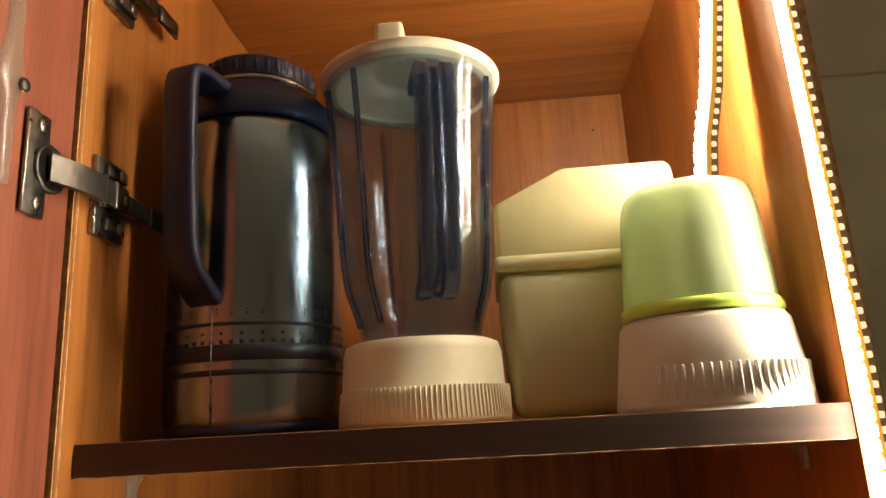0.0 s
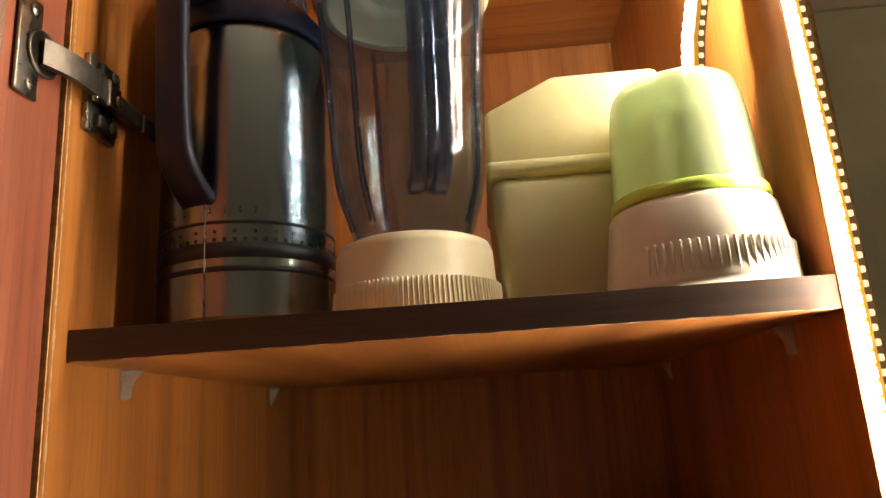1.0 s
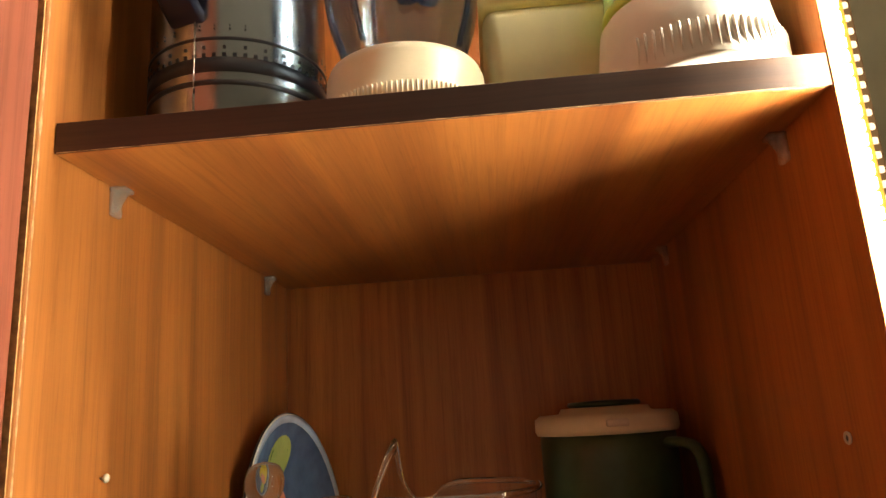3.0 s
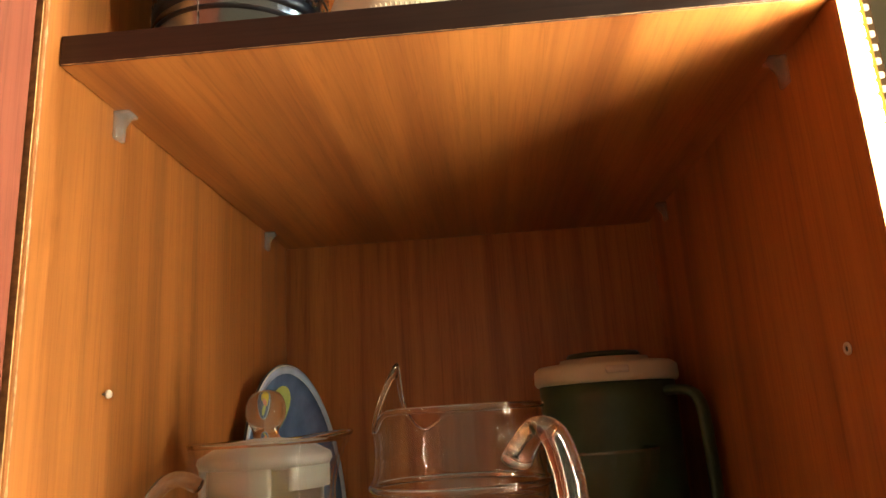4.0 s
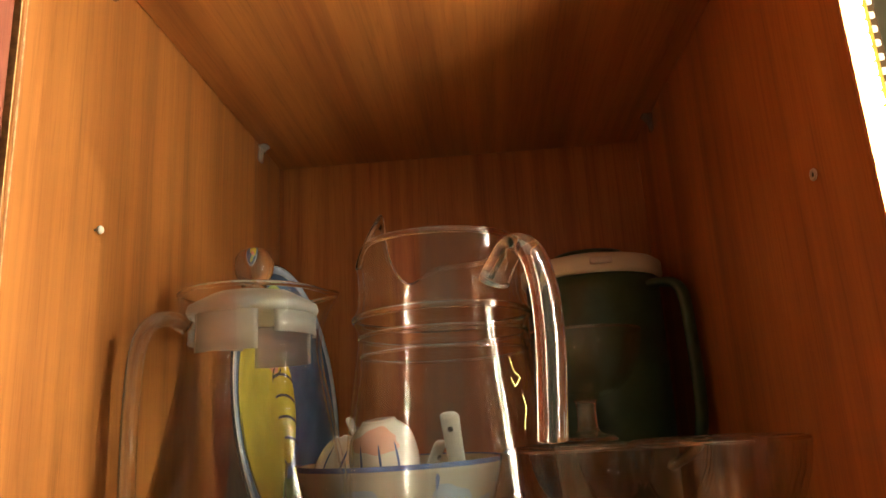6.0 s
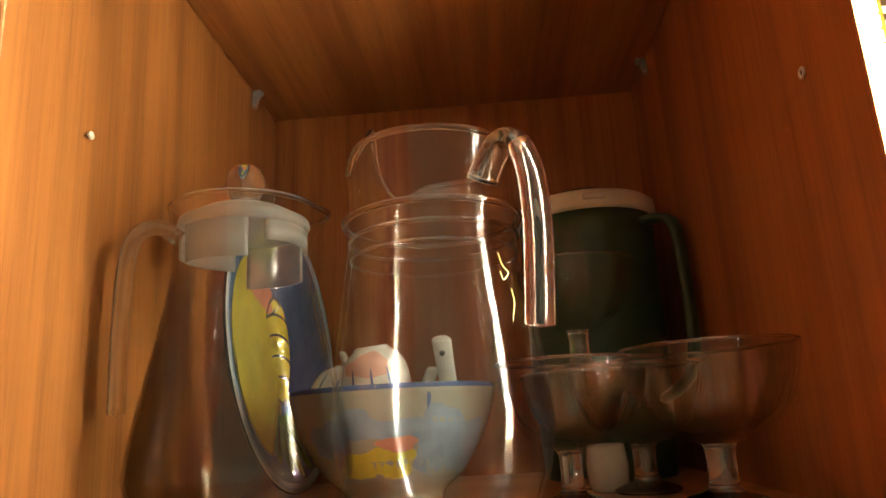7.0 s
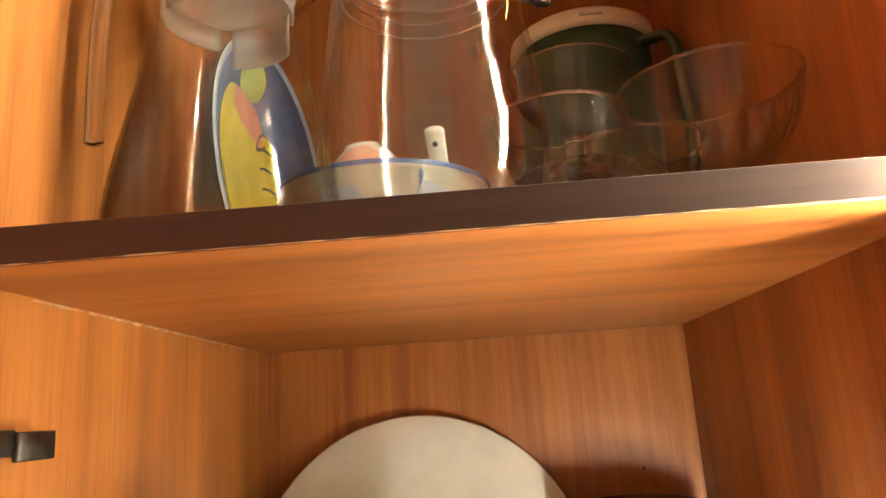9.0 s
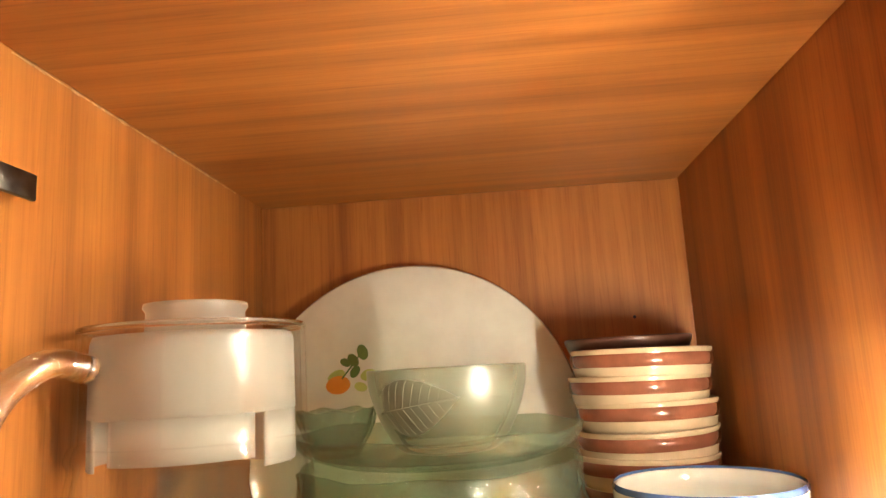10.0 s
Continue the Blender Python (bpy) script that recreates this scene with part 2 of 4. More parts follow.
def sweep(points, section, up=(0, 0, 1), closed_ends=True, scale=None):
    """Sweeps a closed 2D section [(u, v)] along points; v follows 'up' as well as it can."""
    bm = bmesh.new()
    pts = [Vector(p) for p in points]
    rings = []
    for i, p in enumerate(pts):
        d = (pts[min(i + 1, len(pts) - 1)] - pts[max(i - 1, 0)]).normalized()
        side = d.cross(Vector(up))
        side = side.normalized() if side.length > 1e-6 else Vector((1, 0, 0))
        vup = side.cross(d).normalized()
        s = scale[i] if scale else 1.0
        rings.append([bm.verts.new(p + side * (u * s) + vup * (v * s)) for u, v in section])
    n = len(section)
    for a, b in zip(rings, rings[1:]):
        for k in range(n):
            bm.faces.new((a[k], a[(k + 1) % n], b[(k + 1) % n], b[k]))
    if closed_ends:
        bm.faces.new(rings[0])
        bm.faces.new(list(reversed(rings[-1])))
    return bm


def oval(a, b, n=16):
    return [(a * math.cos(2 * math.pi * k / n), b * math.sin(2 * math.pi * k / n)) for k in range(n)]


def strap(points, section):
    """Sweeps a section along a curve in the xz plane: u lies along y, v across the curve."""
    bm = bmesh.new()
    P = [Vector(p) for p in points]
    rings = []
    for i, p in enumerate(P):
        d = (P[min(i + 1, len(P) - 1)] - P[max(i - 1, 0)]).normalized()
        nrm = Vector((0, 1, 0)).cross(d)
        sec = section(i / (len(P) - 1)) if callable(section) else section
        rings.append([bm.verts.new(p + Vector((0, u, 0)) + nrm * v) for u, v in sec])
    n = len(rings[0])
    for a, b in zip(rings, rings[1:]):
        for k in range(n):
            bm.faces.new((a[k], a[(k + 1) % n], b[(k + 1) % n], b[k]))
    for ring, q, sgn in ((rings[0], P[0], -1), (rings[-1], P[-1], 1)):
        d = (P[1] - P[0]) if sgn < 0 else (P[-1] - P[-2])
        tip = bm.verts.new(q + d.normalized() * sgn * 0.002)
        for k in range(n):
            bm.faces.new((ring[k], ring[(k + 1) % n], tip))
    return bm


def curve3(points, n=8):
    out = []
    p = [points[0], *points, points[-1]]
    for i in range(1, len(p) - 2):
        for k in range(n):
            t = k / n
            out.append(tuple(0.5 * (2 * b + (d - a) * t + (2 * a - 5 * b + 4 * d - e) * t * t + (3 * b - a - 3 * d + e) * t ** 3)
                             for a, b, d, e in zip(p[i - 1], p[i], p[i + 1], p[i + 2])))
    out.append(tuple(points[-1]))
    return out


def join(*bms):
    out = bmesh.new()
    for b in bms:
        me = bpy.data.meshes.new("tmp")
        b.to_mesh(me)
        b.free()
        out.from_mesh(me)
        bpy.data.meshes.remove(me)
    return out


def moved(bm, m):
    bmesh.ops.transform(bm, matrix=m, verts=bm.verts[:])
    return bm


def prism(outline, depth, bevel=0.0):
    """Extrudes an (x, z) outline along y, from 0 to depth."""
    bm = bmesh.new()
    a = [bm.verts.new((x, 0, z)) for x, z in outline]
    b = [bm.verts.new((x, depth, z)) for x, z in outline]
    bm.faces.new(a)
    bm.faces.new(list(reversed(b)))
    n = len(a)
    for k in range(n):
        bm.faces.new((a[k], b[k], b[(k + 1) % n], a[(k + 1) % n]))
    bmesh.ops.recalc_face_normals(bm, faces=bm.faces[:])
    if bevel:
        bmesh.ops.bevel(bm, geom=bm.edges[:], offset=bevel, segments=3, affect="EDGES", profile=0.5)
    return bm


# ---- the room that closes the place ----
def setting(name, bm, material, label, category="wall"):
    return tagged(part(name, bm, material, smooth=False), label, category, kind="structure")


setting("floor", slab(-1.6, 1.8, -2.4, 0.62, FLOOR - 0.05, FLOOR, 0), floor_tile, "beige tiled kitchen floor below the cabinet", "floor")
setting("ceiling", slab(-1.6, 1.8, -2.4, 0.62, 0.75, 0.80, 0), ceiling_paint, "grey painted kitchen ceiling above the cabinet", "ceiling")
setting("wall_north", slab(-1.6, 1.8, 0.50, 0.62, FLOOR, 0.75, 0), wall_paint, "dull beige painted wall behind the cabinet")
setting("wall_south", slab(-1.6, 1.8, -2.4, -2.28, FLOOR, 0.75, 0), wall_paint, "dull beige painted wall across the kitchen")
setting("wall_west", slab(-1.6, -1.48, -2.28, 0.50, FLOOR, 0.75, 0), wall_paint, "dull beige painted side wall")
setting("wall_east", slab(1.68, 1.8, -2.28, 0.50, FLOOR, 0.75, 0), wall_paint, "dull beige painted side wall")

upper_paint = plain("brown grey panel", (0.66, 0.56, 0.42), 0.55, var=0.12, scale=7)
tall = thing("tall_unit", (0.60, 0.30, FLOOR), "tall kitchen unit with two dull olive panels", "tall unit")
part("lower_panel", slab(0, 0.7, 0, 0.199, 0, 2.262, 0.002), dark_paint, tall, "olive lower panel", smooth=False)
part("upper_panel", slab(0, 0.7, 0.001, 0.199, 2.263, 2.645, 0.002), upper_paint, tall, "brown grey upper panel", smooth=False)

# ---- the cabinet ----
T = 0.018
cabinet = thing("kitchen_cabinet", (0, 0, 0), "cherry laminate kitchen cabinet with dark shelf edges and one open door", "cabinet")
part("side_panel", slab(-T, 0, FRONT + 0.0006, DEEP, S3 - T, TOP + T), wood_side, cabinet, smooth=False)
part("side_panel", slab(WIDE, WIDE + T, 0.0006, DEEP, S3 - T, TOP + T), wood_side, cabinet, smooth=False)
part("back_panel", slab(-T, WIDE + T, DEEP + 0.0005, DEEP + 0.008, S3 - T, TOP + T, 0.0), wood_side, cabinet, smooth=False)
part("top_panel", slab(0, WIDE, FRONT, DEEP, TOP, TOP + T), wood_cross, cabinet, smooth=False)
part("bottom_panel", slab(0, WIDE, FRONT, DEEP, S3 - T, S3), wood_cross, cabinet, smooth=False)
part("edge_strip", slab(-T, -0.0002, FRONT - 0.001, FRONT, S3 - T, TOP + T, 0.0), chip_edge, cabinet, "worn pale raw edge strip", smooth=False)
part("edge_strip", slab(WIDE + 0.0002, WIDE + T, -0.0005, 0.0005, S3 - T, TOP + T, 0.0), chip_edge, cabinet, smooth=False)
upper = part("shelf", slab(0.0006, WIDE - 0.0006, 0.0012, DEEP, S1B, S1), wood_depth, cabinet, smooth=False)
part("edge_band", slab(0.0006, WIDE - 0.0006, 0.0, 0.0012, S1B, S1, 0.0003), wood_edge, upper, "dark brown edge band", smooth=False)
lower = part("shelf", slab(0.0006, WIDE - 0.0006, 0.0012, DEEP, S2B, S2), wood_cross, cabinet, smooth=False)
part("edge_band", slab(0.0006, WIDE - 0.0006, 0.0, 0.0012, S2B, S2, 0.0003), wood_edge, lower, "dark brown edge band", smooth=False)
door = part("door", slab(-0.019, -0.001, -0.46, -0.0215, S3 - T, TOP + T, 0.0012), wood_door, cabinet, "open reddish door", smooth=False)

worn_edge = plain("worn laminate edge", (0.50, 0.30, 0.15), 0.6, var=0.4, scale=200, bumpy=0.4)


def chipped_line(p0, p1, wide, up, parent, seed, material=None, lift=0.0003):
    """A thin ragged line of chipped laminate between two places."""
    a, c = Vector(p0), Vector(p1)
    n = max(20, int((c - a).length / 0.004))
    across, out = Vector(up[0]), Vector(up[1])
    bm = bmesh.new()
    rows = []
    for k in range(n + 1):
        p = a + (c - a) * (k / n)
        w = wide * max(0.15, 0.7 + 1.6 * noise.noise((k * 0.37, seed, 0)))
        rows.append([bm.verts.new(p - across * w * 0.5), bm.verts.new(p + out * lift), bm.verts.new(p + across * w * 0.5)])
    for q, r in zip(rows, rows[1:]):
        bm.faces.new((q[0], q[1], r[1], r[0]))
        bm.faces.new((q[1], q[2], r[2], r[1]))
    return part("chipped_edge", bm, material or worn_edge, parent, "pale chipped laminate line")


for shelf, z in ((upper, S1B), (lower, S2B)):
    chipped_line((0.002, -0.0002, z + 0.0003), (WIDE - 0.002, -0.0002, z + 0.0003), 0.0005, ((0, 0, 1), (0, -1, 0)), shelf, z)
chipped_line((0.0003, FRONT + 0.0035, S3), (0.0003, FRONT + 0.0035, TOP), 0.0018, ((0, 1, 0), (1, 0, 0)), cabinet, 4.0)
chipped_line((0.0006, 0.075, S2B - 0.0012), (0.0006, 0.40, S2B - 0.0010), 0.0018, ((0, 0, 1), (1, 0, 0)), cabinet, 9.0)

# ---- led strips ----
def led_strip(name, points, label, light, face=(0.0014, -0.0032, 0), spacing=0.0082):
    """A strip in a sleeve: glowing bead, amber wall beside it, glowing dots for stray diode light on the outer half."""
    strip = thing(name, points[0], label, "led strip")
    base = Vector(points[0])
    pts = [Vector(p) - base for p in points]
    part("light_band", sweep(pts, oval(0.0026, 0.0024, 12), up=(0, -1, 0)), led_gel, strip, "glowing warm white band", smooth=False)
    chip = mesh_of(block((0.0026, 0.0022, 0.0056), (0, 0, 0), 0), "lit_diode", light, False)
    for a, b in zip(pts, pts[1:]):
        n = max(1, int((b - a).length / spacing))
        for k in range(n):
            ob = new("lit_diode", chip)
            ob.parent = strip
            ob.matrix_basis = Matrix.Translation(a + (b - a) * ((k + 0.5) / n) + Vector(face))
    side = Vector((0.0041, 0, 0))
    # sleeve and tape are near black; their lit look is all emission
    part("sleeve", sweep([p + side for p in pts], [(-0.0014, -0.0036), (0.0016, -0.0036), (0.0016, 0.0033), (-0.0014, 0.0033)], up=(0, -1, 0)), sleeve_glow, strip, "amber plastic sleeve with the strip's light set in as glow", smooth=False)
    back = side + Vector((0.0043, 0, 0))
    part("backing", sweep([p + back for p in pts], [(-0.0029, -0.0036), (0.0029, -0.0036), (0.0029, 0.0002), (-0.0029, 0.0002)], up=(0, -1, 0)), tape_glow, strip, "clear plastic tape edge with the strip's light set in as glow", smooth=False)
    # glowing blocks in place of the diodes' light seen on the tape
    me = mesh_of(block((0.0034, 0.0016, 0.0040), bevel=0.0011, seg=2), "glow_dot", dot_glow)
    for a, b in zip(pts, pts[1:]):
        n = max(1, int((b - a).length / spacing))
        for k in range(n):
            ob = new("glow_dot", me)
            ob.parent = strip
            ob.matrix_basis = Matrix.Translation(a + (b - a) * ((k + 0.5) / n) + back + Vector((0, -0.0006, 0)))
    return strip


led_strip("led_strip", [(WIDE + 0.0048, -0.0043, -0.640), (WIDE + 0.0042, -0.0043, -0.2), (WIDE + 0.0040, -0.0043, 0.05), (WIDE - 0.0010, -0.0048, 0.285), (WIDE - 0.0035, -0.0048, TOP)],
          "lit warm white led strip stuck along the cabinet's front edge", led_white)
led_strip("led_strip", [(WIDE - 0.0125, 0.060, -0.800), (WIDE - 0.0125, 0.060, -0.690)], "loose lit end of led strip inside the lower compartment", led_low, (-0.0030, 0.0016, 0))

# ---- upper shelf ----
def ribs(parent, name, material, r, z0, z1, a0, a1, n, wide=0.0016, proud=0.0012):
    """Grip ribs round a skirt, one mesh shared by all."""
    me = mesh_of(block((proud * 2, wide, z1 - z0), (0, 0, 0), wide * 0.4, 1), name, material)
    for k in range(n):
        a = a0 + (a1 - a0) * k / (n - 1)
        ob = new(name, me)
        ob.parent = parent
        ob.matrix_basis = Matrix.Translation((r * math.cos(a), r * math.sin(a), (z0 + z1) / 2)) @ Matrix.Rotation(a, 4, "Z")


def thermos(at, turn):
    t = thing("vacuum_jug", at, "brushed steel vacuum jug with navy handle and black bands", "vacuum jug", turn=turn)
    body = part("body", lathe([(0, 0.006), (0.0635, 0.006), (0.0645, 0.010), (0.065, 0.05), (0.0645, 0.20), (0.062, 0.235), (0.060, 0.243), (0.05, 0.245), (0, 0.245)], 96), brushed, t, "brushed steel body")
    part("foot", lathe([(0, 0), (0.062, 0), (0.064, 0.002), (0.064, 0.0075), (0, 0.0075)], 72), navy_plastic, t, "navy plastic foot ring")
    for z0, z1 in ((0.076, 0.079), (0.051, 0.063), (0.041, 0.0455)):
        part("band", lathe([(0.0646, z0), (0.0654, z0 + 0.0004), (0.0654, z1 - 0.0004), (0.0646, z1)], 96), black_band, body)
    for z, w, n, step in ((0.0705, 0.0022, 30, 1), (0.0645, 0.0026, 60, 1), (0.085, 0.0012, 40, 1), (0.088, 0.0010, 40, 1)):
        me = mesh_of(block((0.0008, w, w), bevel=0), "square", black_band, False)
        for k in range(n):
            a = -math.pi + 2 * math.pi * k / n
            if w < 0.002 and k % 5 == 0:
                continue
            ob = new("square", me)
            ob.parent = body
            ob.matrix_basis = Matrix.Translation((0.0651 * math.cos(a), 0.0651 * math.sin(a), z)) @ Matrix.Rotation(a, 4, "Z")
    part("seam", block((0.0012, 0.0008, 0.09), (0.0652, 0, 0.053), 0.0003, 1), steel, body, at=Matrix.Rotation(radians(6), 4, "Z"))
    part("shoulder", lathe(smooth_profile([(0.060, 0.2435), (0.0625, 0.247), (0.0615, 0.262), (0.052, 0.275), (0.045, 0.280)], 4) + [(0, 0.280)], 72), navy_plastic, t, "navy plastic shoulder")
    part("ring", lathe([(0.044, 0.279), (0.0475, 0.280), (0.0475, 0.2835), (0.044, 0.2845)], 72), steel, t, "polished steel ring")
    cap = part("cap", lathe([(0.03, 0.284), (0.0455, 0.284), (0.0465, 0.286), (0.0462, 0.299), (0.043, 0.3035), (0.03, 0.3045), (0, 0.3045)], 72), navy_plastic, t, "ribbed navy screw cap")
    ribs(cap, "rib", navy_plastic, 0.0463, 0.287, 0.300, 0, 2 * math.pi * 35 / 36, 36, 0.004, 0.0008)
    # handle: a broad strap out from the shoulder and back to the body
    path = curve3([(0.045, 0, 0.264), (0.070, 0, 0.266), (0.088, 0, 0.265), (0.0955, 0, 0.256), (0.0960, 0, 0.225), (0.0930, 0, 0.16), (0.0900, 0, 0.128), (0.082, 0, 0.112), (0.068, 0, 0.099), (0.060, 0, 0.094)], 6)
    def sec(f):
        s = 1.0 + 0.3 * abs(f - 0.5)
        return [(u * s, v) for u, v in ((-0.0115, -0.003), (-0.009, -0.0045), (0.009, -0.0045), (0.0115, -0.003), (0.0115, 0.003), (0.009, 0.0045), (-0.009, 0.0045), (-0.0115, 0.003))]
    bm = strap(path, sec)
    part("handle", bm, navy_plastic, t, "broad navy strap handle")
    spout = prism([(0, 0), (0.02, 0.004), (0.03, 0.016), (0.018, 0.016), (0, 0.014)], 0.026, 0.002)
    part("spout", moved(spout, Matrix.Translation((-0.054, 0, 0.254)) @ Matrix.Rotation(math.pi, 4, "Z") @ Matrix.Translation((0, -0.013, 0))), navy_plastic, t)
    return t


thermos((0.075, 0.110, S1), -103).scale = (1.025, 1.025, 0.97)


def blender_jar(at):
    t = thing("blender_jar", at, "smoky clear blender jar with white lid on ribbed ivory base", "blender jar")
    base = part("base", lathe([(0.050, 0.0), (0.0585, 0.0), (0.0585, 0.004), (0.0572, 0.022), (0.0555, 0.024), (0.0545, 0.047), (0.0525, 0.0525), (0.048, 0.0545), (0.040, 0.055), (0.040, 0.050), (0, 0.050)], 96), white_plastic, t, "ivory screw base")
    ribs(base, "rib", white_plastic, 0.0578, 0.003, 0.0235, radians(-140), radians(-5), 44, 0.0015, 0.0011)
    out = smooth_profile([(0.041, 0.0555), (0.0445, 0.070), (0.0515, 0.092), (0.0545, 0.115), (0.0565, 0.15), (0.0600, 0.20), (0.0635, 0.24), (0.0645, 0.248)], 4)
    part("jar", lathe(vessel(out, 0.0024, 0.004), 96), smoke_plastic, t, "smoky blue clear jar")
    # four inner mixing ribs standing out of the wall
    for a in (-158, -122, -24, 30, 120):
        pts = [((r - 0.0005) * math.cos(radians(a)), (r - 0.0005) * math.sin(radians(a)), z) for r, z in out[3:-4]]
        part("flute", sweep(pts, oval(0.0020, 0.0024, 8), up=(math.cos(radians(a)), math.sin(radians(a)), 0)), smoke_dark, t)
    # handle towards the camera
    h = curve3([(0.060, 0, 0.216), (0.080, 0, 0.220), (0.086, 0, 0.212), (0.084, 0, 0.15), (0.078, 0, 0.10), (0.068, 0, 0.083), (0.055, 0, 0.080)], 6)
    # a channelled grip: two bars joined by a thin web
    grip = part("handle", strap(h, [(-0.004, -0.0016), (0.004, -0.0016), (0.004, 0.0016), (-0.004, 0.0016)]), smoke_dark, t, "smoky blue channelled handle", at=Matrix.Rotation(radians(-74), 4, "Z"))
    for off in (-0.0078, 0.0078):
        part("bar", strap(h, [(off - 0.0050, -0.0030), (off - 0.0036, -0.0046), (off + 0.0036, -0.0046), (off + 0.0050, -0.0030), (off + 0.0050, 0.0030), (off + 0.0036, 0.0046), (off - 0.0036, 0.0046), (off - 0.0050, 0.0030)]), smoke_dark, grip)
    lid = part("lid", lathe([(0.056, 0.243), (0.061, 0.243), (0.0655, 0.2485), (0.0678, 0.2495), (0.0680, 0.2525), (0.0655, 0.2545), (0.045, 0.258), (0.030, 0.2585), (0.030, 0.262), (0.026, 0.263), (0, 0.263)], 96), white_plastic, t, "white round lid")
    part("knob", block((0.021, 0.020, 0.024), (-0.009, -0.036, 0.2675), 0.004, 3), white_plastic, lid)
    return t


blender_jar((0.207, 0.095, S1)).scale = (1.07, 1.07, 1.07)


def dispenser(at):
    t = thing("food_container", at, "cream plastic food container with slanted lid behind the jars", "container")
    w, d = 0.146, 0.155
    body = part("body", prism([(0.006, 0), (w - 0.004, 0), (w, 0.108), (0, 0.108)], d, 0.012), cream_plastic, t, "cream translucent body")
    part("rim", block((w + 0.003, d + 0.004, 0.012), (w / 2, d / 2, 0.1135), 0.005, 3), cream_plastic, body)
    part("lid", prism([(0.001, 0.116), (w - 0.001, 0.116), (w - 0.008, 0.180), (w - 0.012, 0.186), (0.055, 0.186), (0.001, 0.160)], d - 0.002, 0.004), cream_plastic, t, "cream slanted lid")
    return t


dispenser((0.2665, 0.088, S1))


def grinder(at):
    t = thing("grinder_jar", at, "upturned lime frosted grinder cup on pale ribbed base", "grinder jar")
    base = part("base", lathe([(0.052, 0.0), (0.0615, 0.0), (0.0610, 0.004), (0.0575, 0.030), (0.0540, 0.054), (0.051, 0.058), (0.046, 0.0595), (0.030, 0.060), (0, 0.060)], 96), grey_plastic, t, "pale ribbed base")
    ribs(base, "rib", grey_plastic, 0.0592, 0.006, 0.027, radians(-135), radians(-30), 22, 0.0019, 0.0014)
    part("collar", lathe([(0.040, 0.059), (0.0505, 0.059), (0.0520, 0.0615), (0.0515, 0.066), (0.049, 0.068), (0.042, 0.068)], 72), lime_rim, t, "bright lime collar")
    out = smooth_profile([(0.0495, 0.068), (0.0485, 0.085), (0.0460, 0.12), (0.0430, 0.140), (0.0370, 0.147), (0.025, 0.149), (0.006, 0.149)], 5)
    part("cup", lathe(out + [(0, 0.149), (0, 0.146)] + [(max(r - 0.003, 0), z - 0.003) for r, z in reversed(out[:-1])] + [out[0]], 72), lime_plastic, t, "frosted lime cup")
    return t


grinder((0.3995, 0.053, S1))
led_strip("hanging_led_strip", [(0.413, 0.050, 0.178), (0.4165, 0.050, 0.205), (0.426, 0.050, 0.245), (0.436, 0.050, 0.31), (0.440, 0.045, TOP - 0.002)], "loose lit end of warm white led strip hanging inside", led_soft, (-0.0026, 0.0026, 0))

# ---- middle shelf ----
def glass_rings(t, rows):
    """Rounded rims and moulded rings of solid glass."""
    for r, z, w, bend in rows:
        sec = [(r + w * math.cos(q), z + w * math.sin(q)) for q in [2 * math.pi * k / 10 for k in range(11)]]
        part("ring", lathe(sec, 96, bend), clear_glass, t)


def jug(at, turn):
    t = thing("glass_jug", at, "large clear glass water jug with thick handle", "jug", turn=turn)
    out = smooth_profile([(0.046, 0.0), (0.052, 0.003), (0.0625, 0.025), (0.0685, 0.050), (0.0690, 0.068), (0.0650, 0.110), (0.0590, 0.155), (0.0560, 0.178), (0.0570, 0.184), (0.0595, 0.190), (0.0570, 0.196), (0.0555, 0.204), (0.0555, 0.221), (0.0565, 0.2355)], 5)

    tip = radians(206)

    def lip(a, r, z, i):
        k = max(0.0, (z - 0.200) / 0.036)
        k = k * k
        da = abs((a - tip + math.pi) % (2 * math.pi) - math.pi)
        s = math.exp(-(da / 0.27) ** 2) * k
        dip = 0.012 * math.exp(-((da - 0.66) / 0.26) ** 2) * k
        rr = r - 0.009 * s
        return (rr * math.cos(a), rr * math.sin(a), z - dip + 0.029 * s)
    part("body", lathe(vessel(out, 0.0034, 0.009), 128, lip), thin_glass, t)
    glass_rings(t, [(0.0550, 0.2362, 0.0021, lip), (0.0580, 0.1900, 0.0022, None), (0.0550, 0.1780, 0.0014, None), (0.0545, 0.1660, 0.0010, None)])
    part("foot", lathe([(0, 0.0006), (0.044, 0.0006), (0.0500, 0.0030), (0.0515, 0.0075), (0.045, 0.0085), (0.030, 0.0065), (0, 0.0055)], 72), clear_glass, t, "thick greenish glass foot")
    h = curve3([(0.0535, 0, 0.204), (0.062, 0, 0.214), (0.074, 0, 0.223), (0.086, 0, 0.218), (0.0945, 0, 0.196), (0.0965, 0, 0.165), (0.0935, 0, 0.128), (0.0915, 0, 0.110)], 7)
    part("handle", strap(h, lambda f: oval(0.0105 + 0.004 * max(0, 0.25 - f), 0.0060 + 0.010 * max(0, 0.2 - f), 18)), clear_glass, t, "thick curved glass handle")
    return t


jug((0.2245, 0.104, S2), -49)


thread_mat = plain("yellow thread", (0.62, 0.55, 0.16), 0.5)
thread = thing("yellow_thread", (0.2245, 0.104, S2), "bits of yellow thread stuck to the glass jug", "thread")
